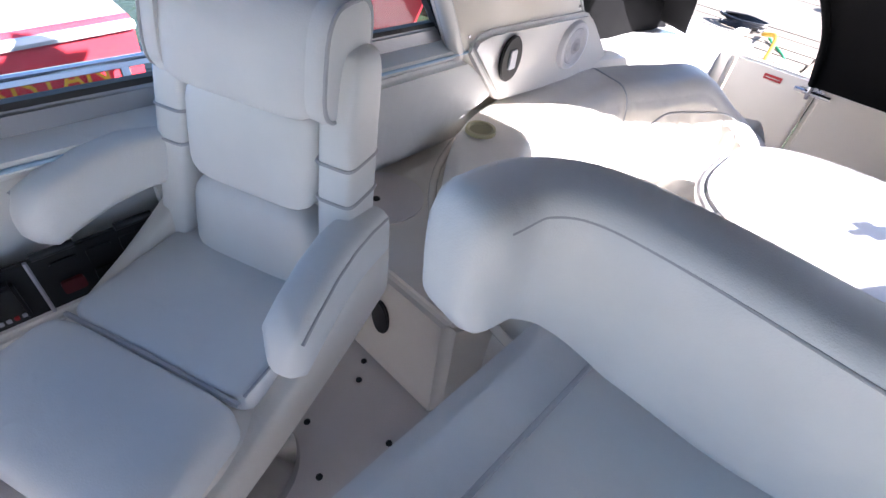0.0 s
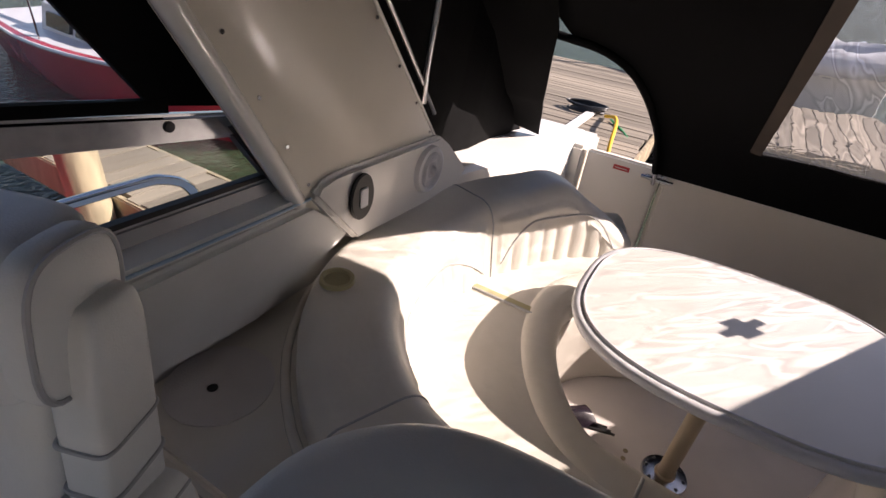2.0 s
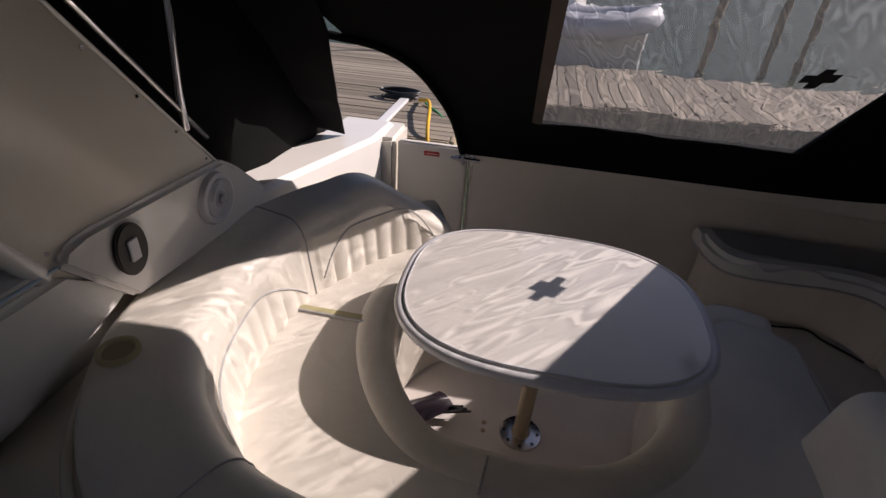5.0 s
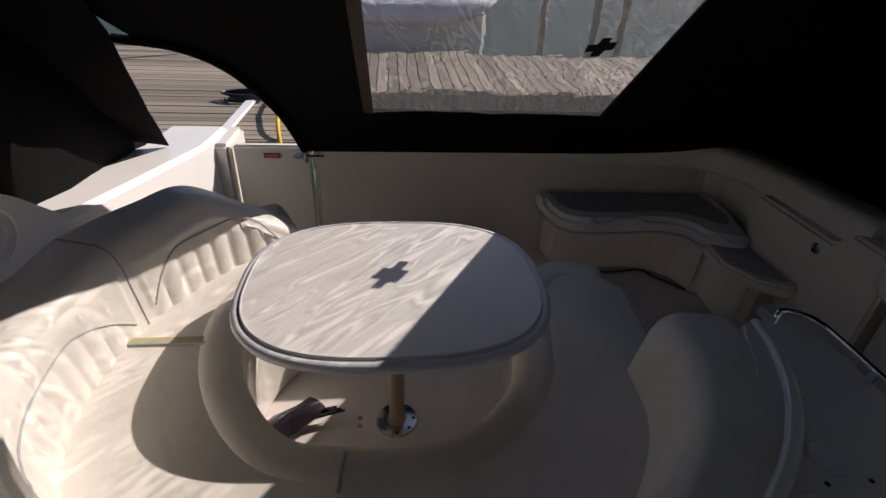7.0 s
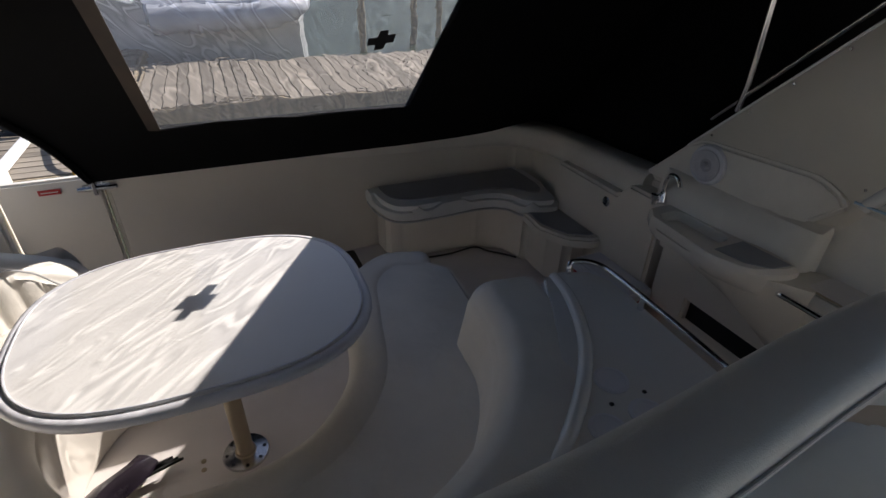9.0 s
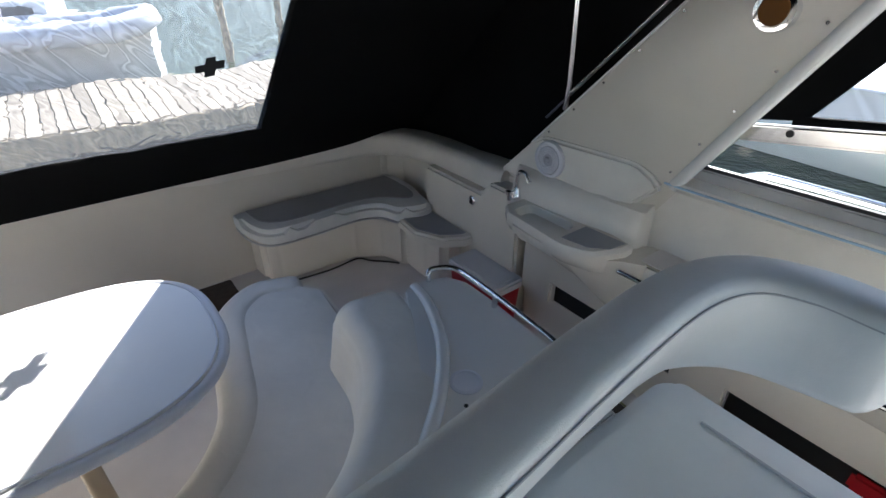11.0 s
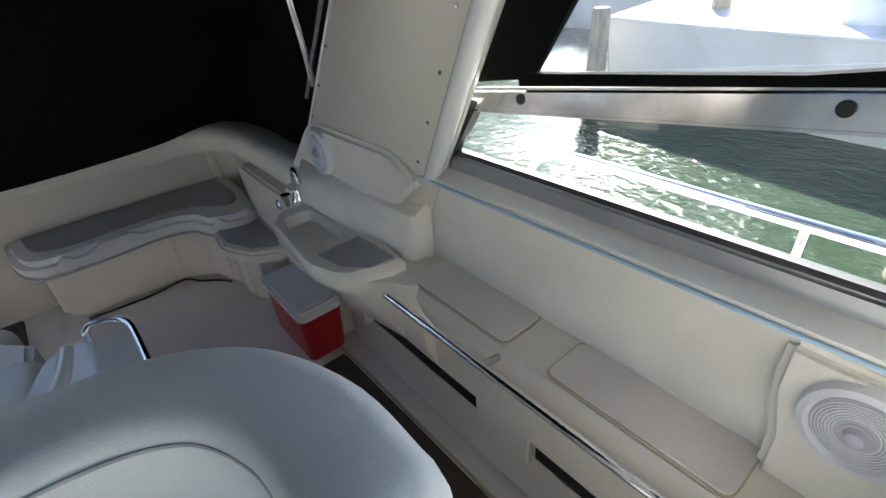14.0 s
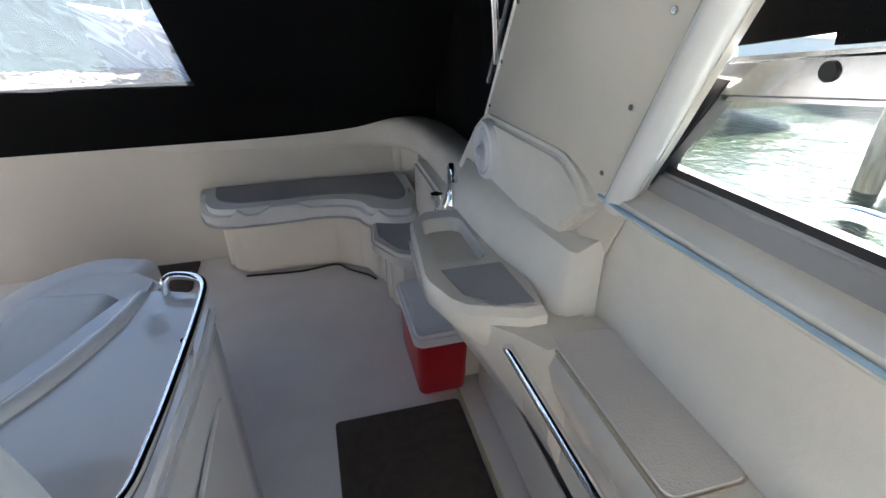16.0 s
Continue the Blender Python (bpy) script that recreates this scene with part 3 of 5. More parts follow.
# clear window pane with slack ripples
bm = bmesh.new()
NX, NZ = 44, 30
grid = []
for i in range(NX + 1):
    row = []
    for j in range(NZ + 1):
        x = WL - 0.01 + (WR - WL + 0.02) * i / NX
        z0 = WB - 0.012 + 0.012 * noise.noise(Vector((x * 6, 1.7, 0)))
        z = z0 + (1.72 - z0) * j / NZ
        rip = 0.014 * noise.noise(Vector((x * 2.5 + z * 3, z * 6, 2.0))) + 0.006 * noise.noise(Vector((x * 9, z * 14, 5.0)))
        row.append(bm.verts.new((x, CY(z) - 0.010 + rip, z)))
    grid.append(row)
for i in range(NX):
    for j in range(NZ):
        bm.faces.new((grid[i][j], grid[i + 1][j], grid[i + 1][j + 1], grid[i][j + 1]))
pane = finish("window_aft", bm, CLEARVINYL)
tagged(pane, "wrinkled clear vinyl window sewn into the canvas", "window", kind="structure")
outer = pane.copy()
outer.data = pane.data.copy()
outer.name = "window_aft_outer"
outer.data.materials[0] = RIPPLED
for v in outer.data.vertices:
    v.co.y += 0.012
outer.visible_shadow = False
scene.collection.objects.link(outer)
tagged(outer, "rippled outer skin of the clear window", "window", kind="structure")
strip = slab("window_binding", [(WL - 0.045, WB - 0.01), (WL + 0.0, WB - 0.02), (WL - 0.01, 1.70), (WL - 0.06, 1.70)], -0.004, 0.004, CANVAS_EDGE, axis="y")
for v in strip.data.vertices:
    v.co.y += CY(v.co.z) - 0.016
tagged(strip, "brown worn binding beside the clear window", "binding", kind="structure")
tape = slab("tape_cross", [(-0.075, -0.025), (-0.03, -0.02), (-0.028, -0.055), (0.022, -0.05), (0.028, -0.012), (0.07, -0.008), (0.068, 0.042), (0.024, 0.038), (0.020, 0.066), (-0.025, 0.062), (-0.03, 0.025), (-0.08, 0.02)], -0.002, 0.002, BLACK, axis="y")
for v in tape.data.vertices:
    x, z = v.co.x * 0.68 + 0.345, v.co.z * 0.68 + 1.375
    v.co = (x, CY(z) - 0.03 + v.co.y, z)
tagged(tape, "cross of black tape stuck on the clear window", "tape")


def side_canvas(sgn):
    rows = []
    for k in range(15):
        y = 2.98 - k * (2.98 - 0.72) / 14
        zt = ZT if y < 1.44 else max(0.64, 0.70 + (2.92 - y) / 1.13)
        zb = (0.62 if y > 2.0 else 0.74 if y > 1.8 else max(0.74, 0.70 + (1.89 - y) / 0.93 * 1.0))
        zb = min(zb, zt - 0.01)
        wob = 0.012 * math.sin(k * 2.3)
        rows.append([Vector((sgn * (1.70 - 0.10 * (z - 0.7) + wob), y, z)) for z in (zb, zb * 0.6 + zt * 0.4, zt)])
    ob = loft("side_canvas", rows, CANVAS, loop=False, cap=False)
    so = ob.modifiers.new("thick", "SOLIDIFY")
    so.thickness = 0.006
    tagged(ob, "black canvas side curtain behind the arch", "canvas curtain")


side_canvas(1)
side_canvas(-1)
for sgn in (-1, 1):
    pole = tube("canopy_pole", [(sgn * 1.515, 1.475, 1.18), (sgn * 1.50, 1.455, 1.28), (sgn * 1.40, 1.40, 2.02)], 0.011, CHROME)
    tagged(pole, "thin stainless canopy support pole", "pole", group="canopy poles")


# ---- helm deck ----
step = slab("storage_step", [(-1.60, 0.43), (-1.02, 0.43), (-0.95, 0.56), (-1.22, 0.74), (-1.38, 0.92), (-1.46, 1.2), (-1.60, 1.2)], 0.30, 0.70, GEL, None, 0.02)
tagged(step, "cream fibreglass step box beside the lounge", "step")
lid = root("round_hatch", (-1.47, 0.62, 0.70))
disc("lid", (0, 0, 0), (0, 0, 1), 0.12, 0.004, NONSKID, lid, 36)
disc("finger_hole", (0.0, -0.02, 0.004), (0, 0, 1), 0.012, 0.001, BLACK, lid, 14)
tagged(lid, "round cream deck hatch with a finger hole", "hatch")
fv = root("oval_floor_vent", (-1.236, 0.428, 0.545))
slab("bezel", oval(0, 0, 0.032, 0.06), -0.012, 0.0, BLACK, fv, 0.004, axis="y")
tagged(fv, "black oval vent in the step", "vent")
for x, y in ((-1.29, 0.41), (-1.25, 0.36), (-1.24, 0.18), (-1.05, 0.3), (-1.1, 0.12)):
    sc = disc("deck_screw", (x, y, 0.30), (0, 0, 1), 0.009, 0.003, BLACK, None, 10)
    tagged(sc, "dark screw head in the helm deck", "screw", group="deck screws")
liner = slab("starboard_side_box", [(-0.9, 0.32), (0.42, 0.32), (0.42, 0.70), (-0.9, 0.70)], -1.60, -1.565, GELW, None, 0.012, axis="x")
tagged(liner, "white side box under the window ledge", "side panel")
hp = slab("hull_side_panel", [(0.10, 0.78), (0.62, 0.735), (0.80, 0.72), (1.12, 0.81), (1.20, 0.84), (1.02, 0.985), (0.10, 1.0)], -1.60, -1.545, VINYL, None, 0.015, axis="x")
tagged(hp, "white padded panel below the side window", "panel")
rad = root("radio_panel", (-1.56, -0.12, 0.80))
slab("board", [(-0.42, -0.07), (0.20, -0.07), (0.20, 0.06), (-0.42, 0.06)], 0, 0.012, BLACK, rad, 0.004, axis="x")
slab("radio", [(-0.22, -0.05), (-0.06, -0.05), (-0.06, 0.04), (-0.22, 0.04)], 0.010, 0.035, BLACK, rad, 0.006, axis="x")
slab("display", [(-0.20, -0.02), (-0.12, -0.02), (-0.12, 0.03), (-0.20, 0.03)], 0.034, 0.037, DARKGLASS, rad, axis="x")
for k in range(4):
    slab("button", rounded(-0.11 + 0.012 * k, -0.035, -0.102 + 0.012 * k, -0.027, 0.002, 2), 0.034, 0.038, RED_PLASTIC if k == 2 else GREY_PLASTIC, rad, axis="x")
for k in range(3):
    slab("switch", rounded(0.0 + 0.06 * k, -0.04, 0.04 + 0.06 * k, -0.01, 0.006, 2), 0.010, 0.02, DARKRED if k < 1 else BLACK, rad, axis="x")
    slab("gauge", rounded(0.0 + 0.06 * k, 0.0, 0.045 + 0.06 * k, 0.04, 0.006, 2), 0.010, 0.016, BLACK, rad, axis="x")
for y in (-0.02, 0.12):
    tube("hinge", [(0.02, y, 0.07), (0.02, y + 0.07, 0.07)], 0.008, BLACK, rad, 8)
tube("divider", [(0.014, -0.03, -0.07), (0.014, -0.03, 0.06)], 0.004, GREY_PLASTIC, rad, 6)
tagged(rad, "black radio and switch panel on the side", "radio panel")


def pad(name, x, y, z, mat, parent, e=0.35, crown=0.0):
    """A stuffed block: rounded box with slightly crowned faces."""
    cx, cy, cz = (x[0] + x[1]) / 2, (y[0] + y[1]) / 2, (z[0] + z[1]) / 2
    w, d, h = x[1] - x[0], y[1] - y[0], z[1] - z[0]
    rings = []
    n = 15
    for i in range(n):
        a = -math.pi / 2 + math.pi * i / (n - 1)
        s, c = math.sin(a), max(0.001, math.cos(a))
        zz = cz + math.copysign(abs(s) ** e, s) * h / 2
        k = c ** e
        rings.append([Vector((cx + u * k, cy + v * k, zz)) for u, v in profile(w, d, e, 32)])
    return loft(name, rings, mat, parent, sharp=70)


def helm_seat():
    s = root("helm_seat", (-1.24, -0.07, 0.30), 20)
    disc("pedestal", (0, 0.06, 0), (0, 0, 1), 0.1, 0.4, STEEL, s, 28, [(0.05, 0.42), (0.052, 0.10), (0.075, 0.05), (0.15, 0.03), (0.155, 0.0)])
    pad("seat_shell", (-0.215, 0.215), (-0.20, 0.33), (0.37, 0.50), VINYL_WARM, s, 0.4)
    pad("seat", (-0.192, 0.192), (0.0, 0.32), (0.43, 0.545), VINYL, s, 0.2)
    front = pad("front_bolster", (-0.205, 0.205), (-0.22, -0.004), (0.40, 0.550), VINYL, s, 0.28)
    for v in front.data.vertices:
        v.co.z -= 0.9 * max(0.0, -0.10 - v.co.y) ** 1.5

    def lean(y, z):
        return y + 0.20 * (z - 0.52)

    def back_pad(name, x, y, z, mat, e):
        ob = pad(name, x, y, z, mat, s, e)
        for v in ob.data.vertices:
            v.co.y = lean(v.co.y, v.co.z)
        return ob
    back_pad("back_shell", (-0.145, 0.145), (0.285, 0.335), (0.44, 0.99), VINYL, 0.3)
    back_pad("lumbar_roll", (-0.136, 0.136), (0.225, 0.33), (0.515, 0.690), VINYL, 0.42)
    back_pad("middle_roll", (-0.136, 0.136), (0.225, 0.33), (0.686, 0.868), VINYL, 0.36)
    head = back_pad("headrest", (-0.152, 0.152), (0.200, 0.315), (0.862, 1.035), VINYL, 0.30)
    for v in head.data.vertices:
        k = max(0.0, v.co.z - 0.96) / 0.075
        v.co.y += 0.02 * k * k
    for sg in (-1, 1):
        loft("headrest_cheek", [[Vector((sg * (0.138 + o), lean(0.262 + u * k, 0.948 + v * k), 0.948 + v * k)) for u, v in profile(0.125, 0.172, 0.6, 28)] for o, k in ((0.0, 0.98), (0.018, 1.0), (0.030, 0.95), (0.036, 0.86))], VINYL, s)
        tube("welt", [(sg * 0.171, lean(0.262 + u * 0.94, 0.948 + v * 0.94), 0.948 + v * 0.94) for u, v in profile(0.125, 0.172, 0.6, 28)], 0.0035, PIPING, s, 6, True)
        wing = back_pad("wing", (sg * 0.170 - 0.034, sg * 0.170 + 0.034), (0.235, 0.325), (0.46, 0.965), VINYL, 0.34)
        for v in wing.data.vertices:
            v.co.x += sg * 0.12 * max(0.0, 0.82 - v.co.z) * 0.6
        for z in (0.735, 0.797):
            tube("welt", [(sg * (0.170 + 0.072 * max(0.0, 0.82 - z)) + u * 1.03, lean(0.28 + v * 1.01, z), z) for u, v in profile(0.069, 0.091, 0.34, 32)], 0.003, PIPING, s, 6, True)
        arm = []
        for t in (0, 0.08, 0.2, 0.4, 0.6, 0.8, 0.92, 0.98, 1.0):
            k = 1.0 if t < 0.9 else max(0.35, 1 - ((t - 0.9) / 0.1) ** 2 * 0.65)
            arm.append([Vector((sg * (0.205 + (0.07 if sg < 0 else 0.03) * t) + u * k, 0.355 - 0.315 * t, 0.640 + (0.035 if sg < 0 else 0.0) - 0.025 * t + 0.035 * math.sin(math.pi * t) + v * k)) for u, v in profile(0.080, 0.110, 0.55, 26)])
        loft("armrest", arm, VINYL, s)
        tube("welt", [(sg * (0.205 + (0.07 if sg < 0 else 0.03) * t) + sg * 0.036, 0.355 - 0.315 * t, 0.678 + (0.035 if sg < 0 else 0.0) - 0.025 * t + 0.035 * math.sin(math.pi * t)) for t in (0, 0.2, 0.4, 0.6, 0.8, 0.93)], 0.003, PIPING, s, 6)
        # the shell sweeps down from the arm's root to the front of the seat
        loft("skirt", [[Vector((sg * (0.215 - 0.015 * t) + u, 0.365 - 0.545 * t, 0.44 + 0.12 * (1 - t) ** 2.0 - 0.03 * t + v)) for u, v in profile(0.05, 0.10 + 0.10 * (1 - t) ** 2, 0.5, 20)] for t in (0, 0.06, 0.12, 0.2, 0.3, 0.4, 0.55, 0.7, 0.85, 0.95, 1.0)], VINYL_WARM, s)
    tube("welt", [(-0.185, -0.002, 0.532), (0.0, -0.002, 0.536), (0.185, -0.002, 0.532)], 0.005, PIPING, s, 6)
    tube("welt", [(sx, y, 0.54) for sx, y in ((0.186, 0.01), (0.186, 0.25))], 0.003, PIPING, s, 6)
    tagged(s, "white vinyl helm seat with armrests on a steel pedestal", "helm seat")
    return s


helm_seat()


# ---- companion seat ----
def companion_seat():
    s = root("companion_seat", (0, 0, 0))
    slab("base", rounded(-0.80, -0.06, 0.80, 0.58, 0.08), 0.30, 0.76, GEL, s, 0.02)
    cush = slab("cushion", rounded(-0.86, -0.16, 0.88, 0.53, 0.07), 0.75, 0.876, VINYL, s, 0.045, 5)
    tube("welt", [(-0.725, -0.13, 0.8765), (-0.725, 0.2, 0.8775), (-0.725, 0.50, 0.8765)], 0.005, PIPING, s, 6)
    tube("welt", [(0.76, -0.10, 0.8765), (0.76, 0.2, 0.8785), (0.76, 0.39, 0.8765)], 0.004, PIPING, s, 6)
    line = smooth_path([(-0.885, 0.265, 0), (-0.87, 0.345, 0), (-0.80, 0.405, 0), (-0.66, 0.42, 0), (-0.35, 0.41, 0), (0.05, 0.425, 0), (0.45, 0.465, 0), (0.70, 0.475, 0), (0.835, 0.43, 0), (0.895, 0.33, 0), (0.90, 0.215, 0)], 7)

    def sec(i, q):
        out = []
        for u, v in profile(0.135, 0.325, 0.5, 32):
            z = 1.06 + (v if v > 0 else v * (1 - 0.68 * max(0.0, 1 - min(q, 1 - q) / 0.22)))
            k = (z - 0.90) / 0.32
            u = u * (0.80 + 0.25 * k) - 0.09 * max(0.0, 1 - k) ** 1.2 * min(1.0, max(0.0, q - 0.14) / 0.22, max(0.0, 1 - q - 0.04) / 0.12)
            if 0.63 < k < 0.70:
                u *= 0.95
            out.append((u, z))
        return out
    sweep("backrest", line, sec, VINYL, s, 0.05)
    for off, z in ((0.058, 1.191),):
        p = []
        for i, q in enumerate(line):
            d = (line[min(i + 1, len(line) - 1)] - line[max(i - 1, 0)]).normalized()
            p.append(Vector((q.x + d.y * off * 0.98, q.y - d.x * off * 0.98, z + 0.005)))
        tube("welt", p, 0.0024, PIPING, s, 6)
    for x in (-0.62, 0.3):
        tube("strap", [(x, 0.46, 0.885), (x + 0.03, 0.445, 0.91)], 0.005, BLACK, s, 6)
    tagged(s, "white vinyl companion seat with a wraparound backrest", "seat")


companion_seat()

# ---- lounge ----
BACK = smooth_path([(-0.90, 2.30, 0.585), (-1.03, 2.22, 0.69), (-1.18, 2.09, 0.828), (-1.29, 1.95, 0.823), (-1.41, 1.72, 0.812), (-1.455, 1.48, 0.80), (-1.455, 1.28, 0.808), (-1.40, 1.04, 0.812), (-1.26, 0.83, 0.808), (-1.02, 0.68, 0.80), (-0.58, 0.615, 0.79), (-0.10, 0.63, 0.78), (0.18, 0.74, 0.77), (0.36, 0.93, 0.765), (0.46, 1.13, 0.76), (0.485, 1.34, 0.765)], 24)
RUN = [0.0]
for a, b in zip(BACK, BACK[1:]):
    RUN.append(RUN[-1] + (b.xy - a.xy).length)
lounge = root("curved_lounge", (0, 0, 0))
# quilted panels: start and end of each along the back, pleats, height of the arched welt
PANELS = ((0.06, 0.74, 8, 0.715), (0.84, 1.86, 13, 0.685))


def quilt(r):
    """The panel at this place along the back: how far through its pleats, and the height of its welt."""
    for a, b, n, h in PANELS:
        if a < r < b:
            t = (r - a) / (b - a)
            rise = min(1.0, t / 0.30, (1 - t) / 0.30)
            return t * n, 0.545 + (h - 0.545) * math.sin(rise * math.pi / 2)
    return None


def back_sec(i, q):
    zt, r = BACK[i].z, RUN[i]
    w = 0.20 + 0.05 * min(1, max(0, (r - 0.3) / 0.3)) - 0.02 * min(1, max(0, (r - 2.2) / 0.4))
    panel = quilt(r)
    out = []
    rad = min(0.07, w * 0.4)
    low = 0.46
    for k in range(17):
        z = low + (zt - rad - low) * k / 16
        u = -w / 2 - 0.055 * (1 - (z - low) / (zt - low)) + 0.004
        if panel:
            f, top = panel
            if z < top:
                edge = min(1.0, (top - z) / 0.03)
                u += edge * (0.004 - 0.011 * abs(math.sin(math.pi * f)) ** 0.6)
            else:
                u -= 0.006 * min(1.0, (z - top) / 0.02)
        out.append((u, z))
    for k in range(1, 10):
        a = math.pi - math.pi / 2 * k / 9
        out.append((-w / 2 + 0.004 + rad + rad * math.cos(a) - 0.006 * (1 - k / 9), zt - rad + rad * math.sin(a)))
    for k in range(0, 8):
        a = math.pi / 2 - math.pi / 2 * k / 7
        out.append((w / 2 - rad * 0.6 + rad * 0.6 * math.cos(a), zt - rad * 0.6 + rad * 0.6 * math.sin(a) - 0.004))
    out += [(w / 2 + 0.01, 0.62), (w / 2 + 0.015, low)]
    return out


sweep("backrest", BACK, back_sec, VINYL_WARM, lounge, 0.04)
INNER = smooth_path([(-0.62, 2.16, 0), (-0.88, 1.98, 0), (-1.0, 1.74, 0), (-0.985, 1.50, 0), (-0.89, 1.28, 0), (-0.74, 1.12, 0), (-0.55, 1.075, 0), (-0.34, 1.075, 0), (-0.14, 1.15, 0), (0.02, 1.34, 0), (0.09, 1.62, 0), (0.15, 1.85, 0), (0.28, 1.96, 0), (0.42, 1.93, 0)], 6)
sweep("bolster", INNER, lambda i, q: [(u, 0.46 + v) for u, v in profile(0.15, 0.15, 0.75, 26)], VINYL_WARM, lounge, 0.05)
base_line = [Vector(q) for q in INNER]
sweep("base", base_line, lambda i, q: [(u - 0.045, 0.21 + v) for u, v in profile(0.06, 0.42, 0.3, 20)], GEL, lounge)
seat_poly = [(q.x, q.y) for q in INNER[::2]] + [(0.52, 1.82), (0.50, 1.60)] + [(q.x, q.y) for q in reversed(BACK[::14])] + [(-0.72, 2.28)]
slab("seat", seat_poly, 0.34, 0.522, VINYL_WARM, lounge, 0.02)
def back_point(i, k, proud=0.0):
    """A point on the back's section, a little proud of its face."""
    d = BACK[min(i + 1, len(BACK) - 1)] - BACK[max(i - 1, 0)]
    d.z = 0
    d.normalize()
    u, z = back_sec(i, 0)[k]
    return Vector((BACK[i].x + d.y * (u - proud), BACK[i].y - d.x * (u - proud), z))


for a, b, n, h in PANELS:
    line = []
    for i, r in enumerate(RUN):
        if a + 0.005 < r < b - 0.005 and i % 2 == 0:
            f, top = quilt(r)
            sec = back_sec(i, 0)
            k = min(range(17), key=lambda j: abs(sec[j][1] - top))
            p = back_point(i, k, 0.002)
            line.append(Vector((p.x, p.y, top)))
    tube("welt", line, 0.0035, PIPING, lounge, 6)
for r in (0.79, 1.95):
    i = min(range(len(RUN)), key=lambda j: abs(RUN[j] - r))
    tube("seam", [back_point(i, k, 0.001) + Vector((0, 0, 0.001 if k > 20 else 0)) for k in range(2, 33)], 0.0028, PIPING, lounge, 6)
tube("base_lip", [Vector((p.x, p.y, 0.705)) + Vector((d.y, -d.x, 0)) * 0.155 for p, d in [(BACK[i], (BACK[i + 1] - BACK[i - 1]).normalized()) for i in range(150, 236, 6)]], 0.012, GEL, lounge, 8)
tube("seam", [(-1.30, 1.555, 0.525), (-1.02, 1.55, 0.526)], 0.006, PIPING, lounge, 6)
box("seam_strip", (-1.30, -1.03), (1.555, 1.585), (0.522, 0.527), CUP, lounge, 0.0)
tube("seam", [(-0.56, 1.0, 0.52), (-0.555, 1.05, 0.542), (-0.55, 1.10, 0.535), (-0.55, 1.145, 0.49), (-0.55, 1.15, 0.42)], 0.005, PIPING, lounge, 6)
tagged(lounge, "cream vinyl curved lounge seat round the table", "lounge seat")
cup = root("cup_holder", (-1.43, 0.975, 0.815))
disc("rim", (0, 0, 0), (0, 0, 1), 0.046, 0.008, CUP, cup, 28, [(0.034, 0.0), (0.038, 0.008), (0.046, 0.008), (0.048, -0.004)])
# the well's shade is painted: the cup plastic's colour, darkened
disc("well", (0, 0, -0.001), (0, 0, 1), 0.035, 0.002, material("cup_shadow_plastic", (0.35, 0.32, 0.18), 0.5), cup)
tagged(cup, "yellowed plastic cup holder in the lounge", "cup holder")

# ---- table ----
tbl = root("cockpit_table", (-0.42, 1.60, 0))
slab("top", oval(0.006, 0, 0.477, 0.383, 0.72, 72), 0.700, 0.742, GELW, tbl, 0.010, 3)
tube("edge", [(x, y, 0.720) for x, y in oval(0.006, 0, 0.478, 0.384, 0.72, 72)], 0.018, WHITE_PLASTIC, tbl, 8, True)
tube("bead", [(x, y, 0.742) for x, y in oval(0.006, 0, 0.464, 0.370, 0.72, 72)], 0.003, WHITE_PLASTIC, tbl, 6, True)
disc("post", (0.01, 0.04, 0), (0, 0, 1), 0.03, 0.7, BEIGE, tbl, 20, [(0.03, 0.70), (0.03, 0.02), (0.038, 0.02), (0.04, 0.0)])
disc("foot", (0.01, 0.04, 0.0), (0, 0, 1), 0.085, 0.008, STEEL, tbl, 32, [(0.05, 0.012), (0.082, 0.008), (0.086, 0.0)])
for k in range(8):
    a = 2 * math.pi * k / 8
    disc("screw", (0.01 + 0.068 * math.cos(a), 0.04 + 0.068 * math.sin(a), 0.009), (0, 0, 1), 0.007, 0.003, BLACK, tbl, 8)
tagged(tbl, "oval cream pedestal table with a moulded edge", "table")
for x, y in ((-0.56, 1.66), (-0.56, 1.62)):
    tagged(disc("sole_screw", (x, y, 0), (0, 0, 1), 0.010, 0.003, PILE, None, 10), "rusty screw in the cockpit sole", "screw", group="sole screws")
bag = root("dark_umbrella", (-0.83, 1.60, 0.0), 60)
loft("cloth", [[Vector((-0.16 + 0.30 * t + 0.0, 0.03 * math.sin(5 * t) + r * math.cos(a) * (1 + 0.25 * math.sin(4 * a + 3 * t)), 0.055 + r * 0.8 * math.sin(a))) for a in [2 * math.pi * k / 16 for k in range(16)]] for t, r in ((0, 0.02), (0.1, 0.042), (0.3, 0.052), (0.55, 0.055), (0.8, 0.05), (0.95, 0.045), (1.0, 0.02))], BROWNBAG, bag)
for sg in (-0.5, 0.2, 0.9):
    loft("flap", [[Vector((0.06 + 0.10 * t, -0.03 - 0.10 * t * (1 + sg * 0.3) + w, 0.045 + h)) for w, h in ((-0.03 * (1 - t), 0), (0.03 * (1 - t), 0), (0.03 * (1 - t), 0.012), (-0.03 * (1 - t), 0.012))] for t in (0, 0.5, 0.97)], BLACK, bag)
tagged(bag, "dark satin folded umbrella on the sole", "umbrella")

